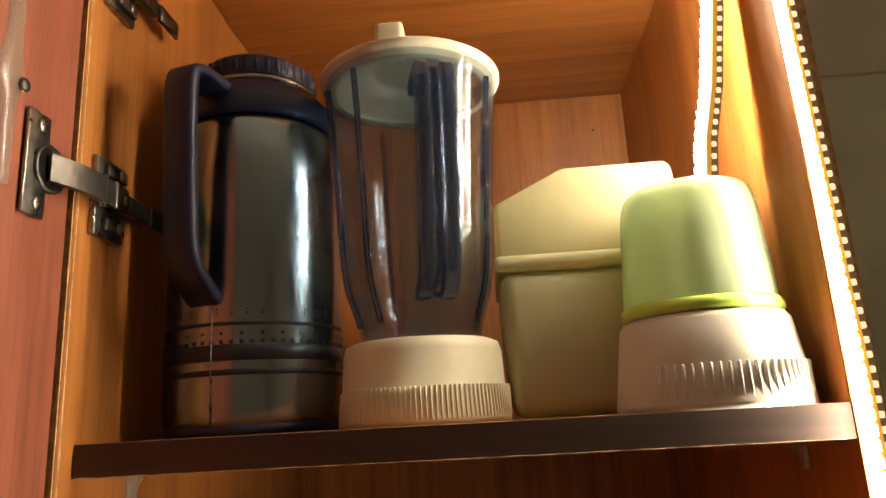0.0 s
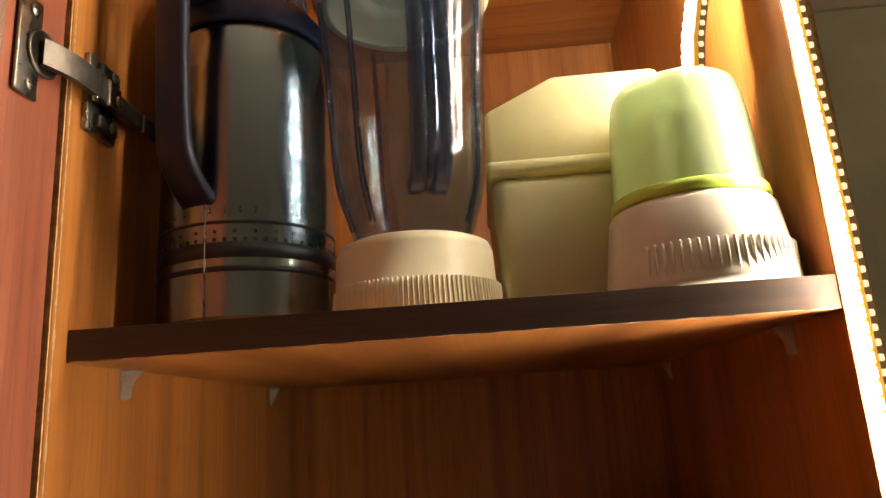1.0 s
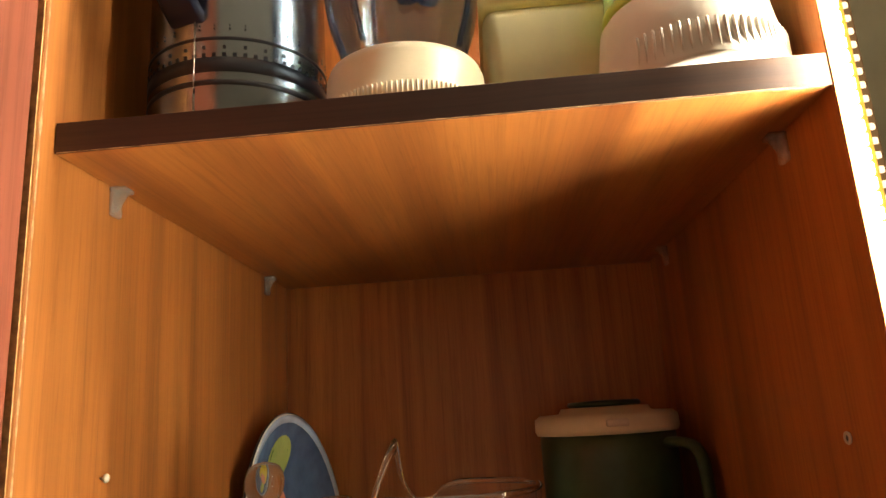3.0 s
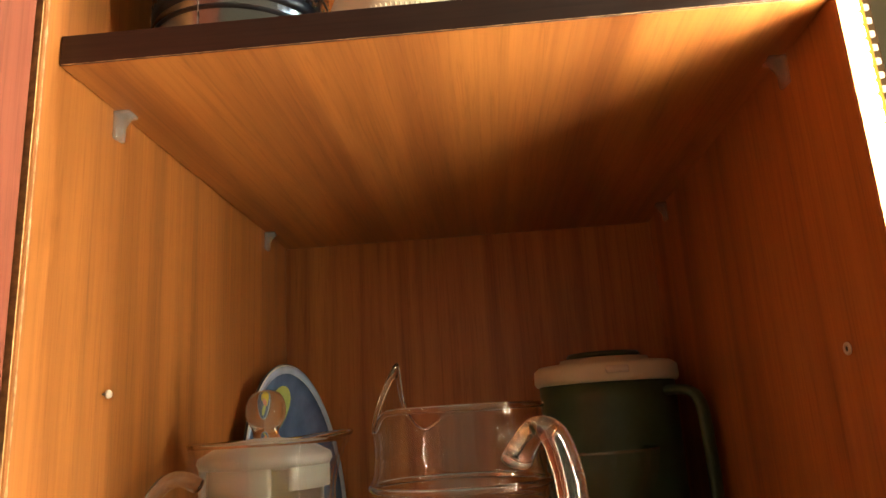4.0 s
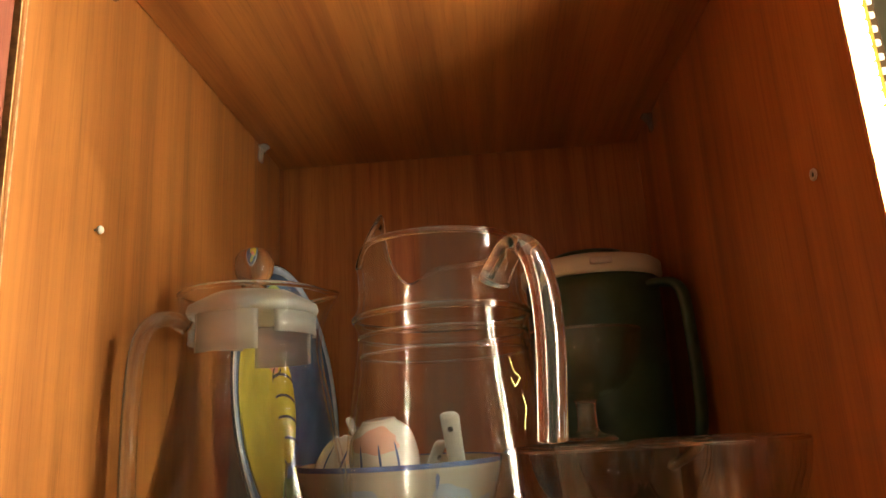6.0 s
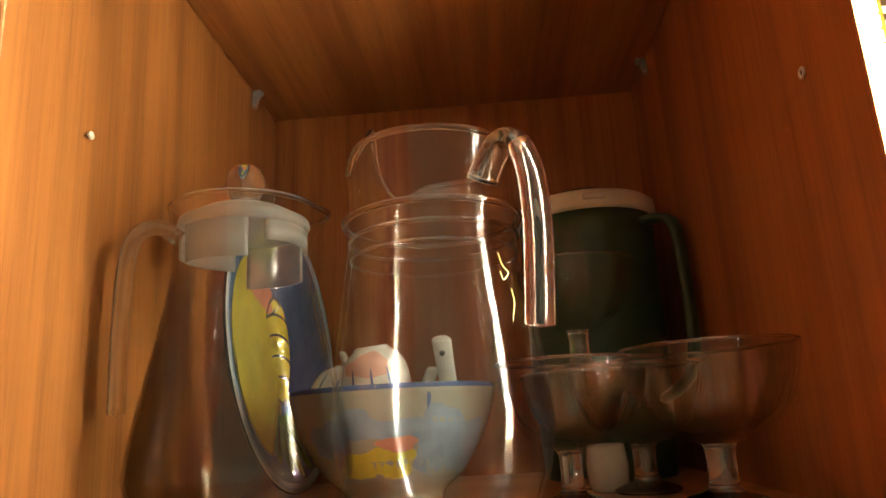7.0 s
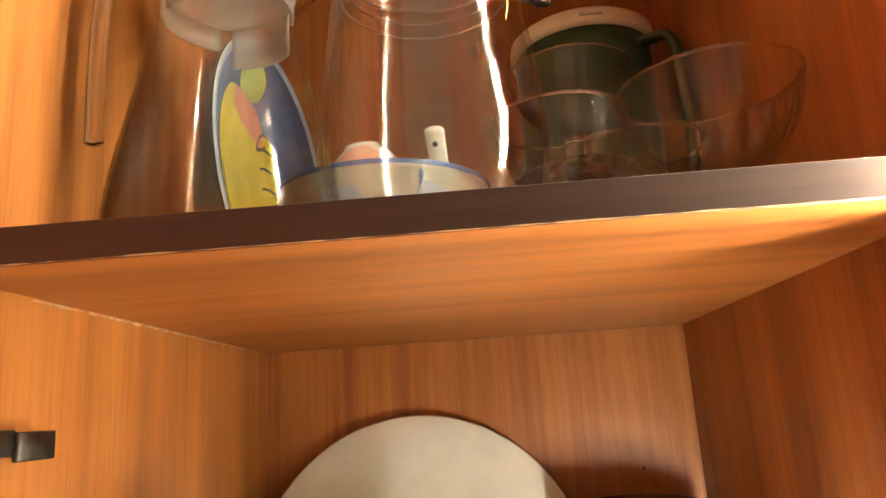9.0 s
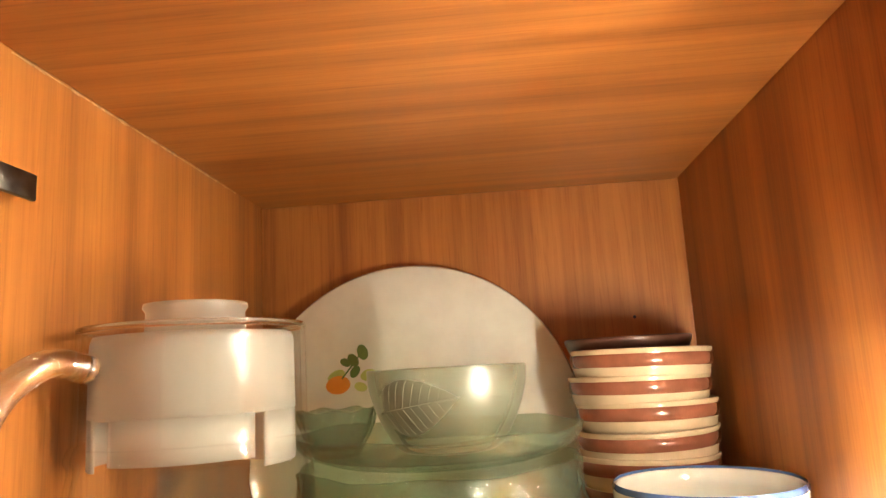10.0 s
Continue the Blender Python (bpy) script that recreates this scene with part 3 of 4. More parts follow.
for row in (((-46, 0.158), (-44, 0.150), (-40, 0.146), (-45, 0.141), (-47, 0.146)), ((-40, 0.136), (-39, 0.128), (-42, 0.120), (-43, 0.116))):
    pts = curve3([((0.0645 - (z - 0.11) * 0.12) * math.cos(radians(a)), (0.0645 - (z - 0.11) * 0.12) * math.sin(radians(a)), z) for a, z in row], 5)
    part("strand", sweep(pts, oval(0.0005, 0.0005, 6), up=(1, 0, 0)), thread_mat, thread)


def lidded_jug(at, turn):
    t = thing("lidded_jug", at, "clear glass jug with frosted plastic lid", "jug", turn=turn)
    out = smooth_profile([(0.058, 0.0), (0.064, 0.004), (0.074, 0.030), (0.0755, 0.040), (0.070, 0.075), (0.058, 0.13), (0.0505, 0.170), (0.0495, 0.190), (0.0515, 0.208), (0.0540, 0.221)], 5)

    def lip(a, r, z, i):
        k = max(0.0, (z - 0.180) / 0.041)
        s = max(0.0, math.cos(a - math.pi)) ** 8 * k * k
        rr = r + 0.014 * s
        return (rr * math.cos(a), rr * math.sin(a), z + 0.004 * s)
    part("body", lathe(vessel(out, 0.003, 0.007), 96, lip), thin_glass, t)
    glass_rings(t, [(0.0525, 0.2215, 0.0019, lip)])
    part("foot", lathe([(0, 0.0006), (0.055, 0.0006), (0.0615, 0.0030), (0.0635, 0.0065), (0.055, 0.0068), (0.030, 0.0050), (0, 0.0045)], 72), clear_glass, t, "thick glass foot")
    h = curve3([(0.0475, 0, 0.196), (0.060, 0, 0.202), (0.073, 0, 0.197), (0.080, 0, 0.180), (0.0825, 0, 0.140), (0.082, 0, 0.078)], 7)
    part("handle", strap(h, oval(0.0080, 0.0055, 18)), clear_glass, t, "glass handle open at its lower end")
    lid = part("lid", lathe([(0.0, 0.203), (0.034, 0.203), (0.0455, 0.205), (0.0475, 0.209), (0.0465, 0.213), (0.030, 0.222), (0.010, 0.2245), (0, 0.2245)], 72), frost_plastic, t, "frosted plastic lid")
    skirt = bmesh.new()
    n = 60
    ro, ri = 0.0455, 0.0435
    for a0, a1, z0 in ((0.15, 1.25, 0.178), (1.5, 2.9, 0.190), (3.1, 4.3, 0.172), (4.5, 6.1, 0.186)):
        m = 14
        rows = []
        for k in range(m + 1):
            a = a0 + (a1 - a0) * k / m
            rows.append([skirt.verts.new((r * math.cos(a), r * math.sin(a), z)) for r, z in ((ro, 0.205), (ro, z0), (ri, z0), (ri, 0.205))])
        for p, q in zip(rows, rows[1:]):
            for j in range(4):
                skirt.faces.new((p[j], p[(j + 1) % 4], q[(j + 1) % 4], q[j]))
        skirt.faces.new(rows[0])
        skirt.faces.new(rows[-1])
    part("skirt", skirt, frost_plastic, lid)
    part("knob", lathe(smooth_profile([(0.009, 0.2235), (0.0095, 0.230), (0.0138, 0.239), (0.0140, 0.249), (0.0095, 0.2565), (0.0, 0.2590)], 5), 32), clear_glass, lid, "clear round knob")
    return t


lidded_jug((0.082, 0.145, S2), 221)


paint_sky = plain("pale blue glaze", (0.36, 0.46, 0.62), 0.18, coat=0.5)


def fruit_plate(at, normal):
    t = thing("fruit_plate", at, "oval blue rimmed platter painted with fruit leaning on the cabinet side", "plate")
    t.matrix_world = Matrix.Translation(at) @ Vector(normal).to_track_quat("Z", "Y").to_matrix().to_4x4() @ Matrix.Diagonal((0.70, 1, 1, 1))
    R = 0.148
    part("dish", lathe([(0, -0.004), (0.085, -0.004), (0.10, 0.0), (R - 0.004, 0.016), (R, 0.0185), (R - 0.001, 0.0205), (R - 0.006, 0.0195), (0.104, 0.0045), (0.09, 0.001), (0, 0.0)], 96), porcelain, t, "white glazed dish")
    part("glaze", lathe([(0, 0.0005), (0.090, 0.0014), (0.104, 0.0051), (R - 0.010, 0.0190), (R - 0.009, 0.0180)], 96), sky_glaze, t, "blue glazed face")
    part("rim_band", lathe([(R - 0.0095, 0.0190), (R - 0.006, 0.0206), (R - 0.002, 0.0212), (R - 0.0015, 0.0200)], 96), paint_sky, t, "pale blue rim")
    part("rim_line", lathe([(R + 0.0002, 0.0170), (R + 0.0008, 0.0185), (R + 0.0002, 0.0200)], 96), black_band, t)
    return t


FRUIT_PLATE = fruit_plate((0.030, 0.365, S2 + 0.147), (0.97, -0.23, 0.10))


def china_bowl(at):
    t = thing("china_bowl", at, "white china bowl with blue and yellow brushwork", "bowl")
    out = smooth_profile([(0.042, 0.0), (0.044, 0.006), (0.062, 0.022), (0.082, 0.055), (0.092, 0.090)], 5)
    # glaze colour is darkened in place of the shade behind the jugs
    part("bowl", lathe(vessel(out, 0.004, 0.006), 72), shaded_china, t)
    part("rim_line", lathe([(0.0921, 0.0885), (0.0927, 0.0905), (0.0921, 0.0925)], 72), china_blue, t, "blue rim line")
    return t


CHINA_BOWL = china_bowl((0.168, 0.285, S2))


def sundae(at, turn=0, size=1.0):
    t = thing("sundae_glass", at, "clear fluted glass sundae dish on a short stem", "sundae glass", "sundae glasses", turn=turn)
    out = smooth_profile([(0.026, 0.0), (0.0275, 0.002), (0.024, 0.005), (0.012, 0.009), (0.0095, 0.016), (0.0095, 0.032), (0.012, 0.038), (0.026, 0.043), (0.043, 0.058), (0.053, 0.080), (0.0575, 0.101)], 5)

    def flute(a, r, z, i):
        k = max(0.0, (z - 0.036) / 0.06)
        rr = r * (1 + 0.060 * math.cos(12 * a) * min(1, k * 2) * (1 - 0.5 * k))
        return (rr * math.cos(a), rr * math.sin(a), z)
    bowl = [p for p in out if p[1] > 0.0375] + [(0.0565, 0.1025), (0.0545, 0.101), (0.050, 0.080), (0.040, 0.060), (0.024, 0.047), (0, 0.044)]
    stem = [p for p in out if 0.009 <= p[1] <= 0.0385]
    foot = [(0, 0)] + [p for p in out if p[1] <= 0.0095] + [(0, 0.0095)]
    for name, prof in (("bowl", [(0, bowl[0][1])] + bowl), ("stem", [(0, stem[0][1])] + stem + [(0, stem[-1][1])]), ("foot", foot)):
        part(name, lathe([(r * size, z * size) for r, z in prof], 120, flute), clear_wall if name == "bowl" else clear_glass, t)
    ring = [(0.0575 + 0.0011 * math.cos(q), 0.1015 + 0.0011 * math.sin(q)) for q in [2 * math.pi * k / 10 for k in range(11)]]
    part("rim", lathe([(r * size, z * size) for r, z in ring], 72), clear_glass, t)
    return t


sundae((0.4020, 0.142, S2))
sundae((0.308, 0.172, S2), 8, 0.98).scale = (0.86, 0.86, 1.0)
sundae((0.372, 0.235, S2), 5, 0.95)


def tub(at):
    t = thing("plastic_tub", at, "dark green plastic tub with cream lid", "tub")
    part("body", lathe(smooth_profile([(0.055, 0.0), (0.060, 0.01), (0.064, 0.12), (0.065, 0.262)], 4) + [(0, 0.262)], 64), green_tub, t)
    lid = part("lid", lathe([(0.060, 0.256), (0.0675, 0.256), (0.0695, 0.260), (0.0690, 0.272), (0.064, 0.276), (0.045, 0.277), (0.042, 0.282), (0, 0.283)], 64), white_plastic, t, "cream snap lid")
    part("cap", lathe([(0, 0.2825), (0.034, 0.2825), (0.036, 0.285), (0.034, 0.288), (0, 0.289)], 48), green_tub, lid, "dark green cap disc")
    part("latch", block((0.020, 0.006, 0.007), (0.0, -0.069, 0.267), 0.001, 1), grey_plastic, lid)
    h = curve3([(0.060, 0, 0.245), (0.090, 0, 0.240), (0.097, 0, 0.20), (0.094, 0, 0.10), (0.062, 0, 0.07)], 6)
    part("handle", strap(h, oval(0.008, 0.005, 12)), green_tub, t, at=Matrix.Rotation(radians(-42), 4, "Z"))
    return t


tub((0.369, 0.385, S2)).scale = (1.07, 1.07, 1.0)

# ---- lower compartment ----
def platter(at):
    t = thing("serving_plate", at, "large off-white plate with fruit sprig leaning on the back panel", "plate")
    t.matrix_world = Matrix.Translation(at) @ Matrix.Rotation(radians(82), 4, "X")
    R = 0.171
    part("dish", lathe([(0, -0.006), (0.10, -0.006), (0.12, -0.002), (R - 0.003, 0.010), (R, 0.012), (R - 0.002, 0.0135), (0.12, 0.004), (0.105, 0.0), (0, -0.001)], 128), porcelain, t)
    return t


SERVING_PLATE = platter((0.1645, 0.452, S3 + 0.171))


def lid_jug_low(at, turn):
    t = thing("lidded_jug", at, "wide clear glass jug with tall frosted stopper lid", "jug", turn=turn)
    out = smooth_profile([(0.056, 0.0), (0.062, 0.004), (0.074, 0.04), (0.075, 0.08), (0.0725, 0.165), (0.0705, 0.186), (0.0725, 0.192), (0.0705, 0.199), (0.0685, 0.206), (0.0680, 0.265)], 4)
    part("body", lathe(vessel(out, 0.0034, 0.008), 96), thin_glass, t)
    glass_rings(t, [(0.0665, 0.2660, 0.0020, None)])
    h = curve3([(0.0685, 0, 0.243), (0.090, 0, 0.247), (0.112, 0, 0.232), (0.124, 0, 0.205), (0.129, 0, 0.15), (0.126, 0, 0.10)], 7)
    part("handle", strap(h, oval(0.0115, 0.0080, 18)), clear_glass, t, "thick glass handle")
    lid = part("lid", lathe([(0.0, 0.262), (0.059, 0.262), (0.0605, 0.258), (0.0608, 0.215), (0.0585, 0.214), (0.0575, 0.256), (0, 0.258)], 72), tab_plastic, t, "frosted plastic stopper")
    for a0, a1, z0 in ((0.1, 1.5, 0.190), (1.62, 2.6, 0.184), (2.7, 4.1, 0.178), (4.2, 4.75, 0.196), (4.85, 6.1, 0.186)):
        bm = bmesh.new()
        rows = []
        for k in range(17):
            a = a0 + (a1 - a0) * k / 16
            rows.append([bm.verts.new((r * math.cos(a), r * math.sin(a), z)) for r, z in ((0.0606, 0.2148), (0.0604, z0), (0.0588, z0), (0.0588, 0.2142))])
        for p, q in zip(rows, rows[1:]):
            for j in range(4):
                bm.faces.new((p[j], p[(j + 1) % 4], q[(j + 1) % 4], q[j]))
        bm.faces.new(rows[0])
        bm.faces.new(rows[-1])
        part("tab", bm, tab_plastic, lid)
    part("grip", lathe([(0.0, 0.262), (0.0305, 0.262), (0.0300, 0.277), (0.0320, 0.2795), (0.0315, 0.282), (0.027, 0.2825), (0, 0.2825)], 64), frost_plastic, lid)
    return t


lid_jug_low((0.066, 0.165, S3), 240)


def pressed_bowl(at, prof, label, wall=0.004, turn=0):
    t = thing("pressed_glass_bowl", at, label, "bowl", turn=turn)
    out = smooth_profile(prof, 12)
    top = prof[-1][1]

    def lump(a, r, z, i):
        k = 0.0016 * math.sin(14 * a + 90 * z) * math.sin(170 * z + 5 * a) + 0.0008 * math.sin(37 * a) * math.sin(330 * z)
        k *= min(1, max(0, (z - 0.01) / 0.02))
        return ((r + k) * math.cos(a), (r + k) * math.sin(a), z + 0.0025 * math.sin(7 * a) * max(0, (z / top - 0.6)))
    part("bowl", lathe(vessel(out, wall, 0.006), 192, lump), green_glass, t)
    return t


pressed_bowl((0.207, 0.27, S3), [(0.05, 0.0), (0.055, 0.005), (0.085, 0.05), (0.101, 0.105), (0.104, 0.165)], "deep pale green pressed glass bowl with leaf relief")
pressed_bowl((0.207, 0.27, S3 + 0.1672), [(0.070, 0.0), (0.084, 0.003), (0.100, 0.010), (0.108, 0.021)], "shallow pale green pressed glass dish on the deep bowl", 0.0035, 30)
pressed_bowl((0.134, 0.252, S3 + 0.1738), [(0.016, 0.0), (0.018, 0.003), (0.026, 0.018), (0.030, 0.032)], "small pale green pressed glass cup in the dish", 0.003, 10)


def leaf_bowl(at):
    t = thing("leaf_bowl", at, "satin glass bowl with embossed leaf", "bowl")
    out = smooth_profile([(0.032, 0.0), (0.038, 0.003), (0.0470, 0.016), (0.0540, 0.031), (0.0585, 0.046), (0.0597, 0.0590)], 6)
    bowl = part("bowl", lathe(vessel(out, 0.003, 0.005), 96), frost_glass, t)
    prof = sorted((z, r) for r, z in out)
    zs, rs = [p[0] for p in prof], [p[1] for p in prof]

    def on(u, v, lift):
        """u along the leaf, v across it, on the bowl's wall."""
        ang = radians(-112) + (u * 0.98 - v * 0.15) / 0.058
        z = 0.0345 + u * 0.14 + v
        r = float(np.interp(z, zs, rs)) + lift
        return (r * math.cos(ang), r * math.sin(ang), z)

    def half(u):
        f = (u + 0.034) / 0.068
        return 0.0190 * math.sin(math.pi * min(1, max(0, f)) ** 0.8) ** 0.8
    bm = bmesh.new()
    rows = []
    for k in range(25):
        u = -0.0335 + 0.067 * k / 24
        rows.append([bm.verts.new(on(u, half(u) * m / 4, 0.0006)) for m in range(-4, 5)])
    for a, c in zip(rows, rows[1:]):
        for m in range(8):
            bm.faces.new((a[m], a[m + 1], c[m + 1], c[m]))
    leaf = part("leaf", bm, leaf_glass, bowl, "embossed frosted leaf")
    part("vein", sweep([on(-0.034 + 0.070 * k / 12, 0, 0.0010) for k in range(13)], oval(0.0007, 0.0007, 6)), vein_glass, bowl)
    for k in range(8):
        u0 = -0.028 + 0.0068 * k
        for s in (-1, 1):
            pts = [on(u0 + 0.010 * q / 5, s * min(half(u0 + 0.010 * q / 5) * 0.96, 0.020 * q / 5), 0.0010) for q in range(6)]
            part("vein", sweep(pts, oval(0.00035, 0.00035, 6)), vein_glass, bowl)
    return t


leaf_glass = thin("frosted leaf", (0.8, 0.84, 0.78), 0.35, 0.42, (0.42, 0.42, 0.34))
vein_glass = thin("leaf vein", (0.9, 0.92, 0.88), 0.12, 0.4, (0.58, 0.58, 0.50))
leaf_bowl((0.216, 0.262, S3 + 0.1738))


def stack_bowl(at, tilt):
    t = thing("glazed_bowl", at, "brown and cream banded glazed bowl in a stack", "bowl", "stacked bowls")
    t.matrix_world = t.matrix_world @ pose(0, 0, 0, tilt[0], tilt[1], tilt[2])
    out = [(0.038, 0.0), (0.042, 0.002), (0.0570, 0.008), (0.0605, 0.013), (0.0618, 0.022), (0.0626, 0.031), (0.0640, 0.0345)]
    body = part("bowl", lathe(vessel(out, 0.003, 0.004), 72), cream_glaze, t, "cream glazed bowl")
    part("band", lathe([(0.0618, 0.0200), (0.0632, 0.0210), (0.0637, 0.0300), (0.0628, 0.0310)], 72), terracotta, body, "brown glaze band")
    return t


for k in range(10):
    stack_bowl((0.384 + 0.003 * math.sin(k * 2.1), 0.395 + 0.002 * math.cos(k * 1.7), S3 + 0.0227 * k), (0.6 * math.sin(k * 1.3), 1.4 * math.sin(k * 2.3 + 0.5), 40 * k))


def blue_bowl(at):
    t = thing("white_bowl", at, "white china bowl with blue rim line", "bowl")
    out = smooth_profile([(0.035, 0.0), (0.038, 0.005), (0.055, 0.03), (0.062, 0.075), (0.063, 0.145)], 5)
    part("bowl", lathe(vessel(out, 0.0035, 0.006), 72), porcelain, t)
    part("rim_line", lathe([(0.0628, 0.143), (0.0636, 0.1455), (0.0622, 0.148)], 72), china_blue, t, "blue rim line")
    return t


blue_bowl((0.392, 0.245, S3))

# ---- fittings on the cabinet ----
def screw_head(r=0.004):
    bm = lathe([(0, 0.0), (r, 0.0), (r, 0.0008), (r * 0.8, 0.0016), (0, 0.0018)], 20)
    return bm


def cross_slot(r):
    return join(block((r * 1.3, r * 0.28, 0.0004), (0, 0, 0.0018), 0), block((r * 0.28, r * 1.3, 0.0004), (0, 0, 0.00185), 0))


def to_right(x, y, z):
    """Sets a part that is built along z onto the left side panel, looking along +x."""
    return Matrix.Translation((x, y, z)) @ Matrix.Rotation(radians(90), 4, "Y")


def concealed_hinge(at):
    t = thing("cabinet_hinge", at, "steel concealed hinge screwed to the door and cabinet side", "hinge", "cabinet hinges")
    # plate on the door, with its two screws and the cup
    plate = part("door_plate", block((0.0022, 0.020, 0.064), (0.0012, -0.0585, 0), 0.0010, 2), steel, t)
    for z in (0.024, -0.024):
        s = part("screw", screw_head(0.0042), steel, plate, at=to_right(0.0023, -0.0565, z))
        part("slot", cross_slot(0.0042), steel_dark, plate, at=to_right(0.0023, -0.0565, z))
    part("cup", lathe([(0.0, 0), (0.0145, 0), (0.0150, 0.002), (0.0135, 0.0032), (0.0120, 0.0010), (0, 0.0008)], 32), steel_dark, plate, at=to_right(0.0015, -0.047, 0))
    # arm over the front edge
    arm = [(0.004, -0.050, 0), (0.010, -0.034, 0.0), (0.0125, -0.016, 0), (0.0120, 0.004, 0), (0.0115, 0.022, 0)]
    part("arm", sweep(curve3(arm, 5), [(-0.0022, -0.0085), (0.0022, -0.0085), (0.0022, 0.0085), (-0.0022, 0.0085)]), steel_dark, t, smooth=False)
    part("pin", lathe([(0, -0.011), (0.0022, -0.011), (0.0022, 0.011), (0, 0.011)], 12), steel, t, at=Matrix.Translation((0.0125, -0.006, 0)))
    part("channel", block((0.007, 0.052, 0.013), (0.0095, 0.028, 0), 0.0012, 2), steel_dark, t)
    part("cover", block((0.0035, 0.030, 0.0145), (0.0135, 0.069 - 0.001, -0.002), 0.0008, 1), steel_dark, t, "dull grey arm end")
    part("mount", block((0.0045, 0.036, 0.056), (0.0023, 0.016, 0), 0.0012, 2), steel, t)
    for z in (0.019, -0.019):
        part("wing", block((0.005, 0.024, 0.009), (0.0062, 0.018, z), 0.0015, 2), steel_dark, t)
        part("screw", screw_head(0.0040), steel, t, at=to_right(0.0086, 0.022, z))
    part("screw", screw_head(0.0038), steel, t, at=to_right(0.0130, 0.020, 0))
    part("clip", block((0.003, 0.003, 0.019), (0.014, 0.006, 0), 0.0008, 1), steel, t)
    return t


concealed_hinge((0, 0, 0.181))
concealed_hinge((0, 0, 0.352))
concealed_hinge((0, -0.002, -0.547))


def shelf_clip(at, flip):
    t = thing("shelf_clip", at, "clear plastic shelf support clip under the shelf", "shelf clip", "shelf clips")
    s = -1 if flip else 1
    part("foot", slab(min(0, s * 0.004), max(0, s * 0.004), -0.006, 0.006, -0.021, 0, 0.001), clip_plastic, t)
    bm = prism([(0, -0.0005), (s * 0.011, -0.0005), (s * 0.011, -0.004), (s * 0.003, -0.017), (0, -0.017)], 0.003, 0.0004)
    part("rib", moved(bm, Matrix.Translation((0, -0.0015, 0))), clip_plastic, t)
    part("ledge", slab(min(0, s * 0.012), max(0, s * 0.012), -0.0065, 0.0065, -0.0035, -0.0004, 0.0008), clip_plastic, t)
    return t


for z in (S1B, ):
    shelf_clip((0.0002, 0.068, z), False)
    shelf_clip((0.0002, 0.395, z), False)
    shelf_clip((WIDE - 0.0002, 0.071, z), True)
    shelf_clip((WIDE - 0.0002, 0.395, z), True)

nail = thing("nail", (0.0, 0.070, -0.194), "small pale nail head in the cabinet side", "nail")
part("head", lathe([(0, 0.003), (0.0026, 0.003), (0.0030, 0.004), (0.0024, 0.0052), (0, 0.0056)], 16), grey_plastic, nail, at=Matrix.Rotation(radians(90), 4, "Y"))
part("shank", lathe([(0, -0.004), (0.0008, -0.004), (0.0008, 0.0035), (0, 0.0035)], 10), steel, nail, at=Matrix.Rotation(radians(90), 4, "Y"))
plug = thing("peg_hole", (WIDE - 0.0008, 0.060, -0.196), "pale plastic sleeve of an empty shelf peg hole", "peg sleeve")
part("sleeve", lathe([(0.0018, 0.0), (0.0036, 0.0), (0.0040, 0.0006), (0.0036, 0.0014), (0.0020, 0.0014), (0.0018, 0.0)], 24), grey_plastic, plug, at=Matrix.Rotation(radians(-90), 4, "Y"))
part("hole", lathe([(0, 0.0008), (0.0018, 0.0008), (0.0018, 0.0003), (0, 0.0003)], 16), black_band, plug, at=Matrix.Rotation(radians(-90), 4, "Y"))

# a smear of old sealant with a screw on the door
sealant = thing("sealant_strip", (0.0, -0.083, 0.21), "lumpy clear sealant strip on the open door", "sealant")
bm = bmesh.new()
rows = []
for k in range(60):
    z = -0.05 + 0.30 * k / 59
    w = 0.006 + 0.003 * noise.noise((z * 60, 0, 3)) + 0.005 * math.exp(-((z - 0.02) / 0.014) ** 2)
    hgt = 0.0022 + 0.0012 * noise.noise((z * 90, 7, 0))
    rows.append([bm.verts.new((x, y, z)) for x, y in ((-0.0005, -w), (hgt * 0.8, -w * 0.6), (hgt, 0), (hgt * 0.8, w * 0.6), (-0.0005, w))])
for a, b in zip(rows, rows[1:]):
    for j in range(4):
        bm.faces.new((a[j], a[j + 1], b[j + 1], b[j]))
part("sealant", bm, sealant_mat, sealant)
part("screw", screw_head(0.004), steel_dark, sealant, at=to_right(0.003, 0.007, 0.012))

# ---- painted decoration ----
paint_yellow = plain("yellow paint", (0.72, 0.58, 0.06), 0.2, coat=0.4)
paint_pink = plain("melon pink paint", (0.72, 0.30, 0.20), 0.2, coat=0.4)
paint_green = plain("leaf green paint", (0.10, 0.20, 0.06), 0.2, coat=0.4)
paint_lime = plain("lime paint", (0.42, 0.52, 0.16), 0.2, coat=0.4)
paint_orange = plain("orange paint", (0.75, 0.30, 0.04), 0.2, coat=0.4)
paint_wash = plain("pale blue wash", (0.28, 0.36, 0.46), 0.2, var=0.25, coat=0.4)
paint_line = plain("dark outline paint", (0.04, 0.03, 0.03), 0.3)


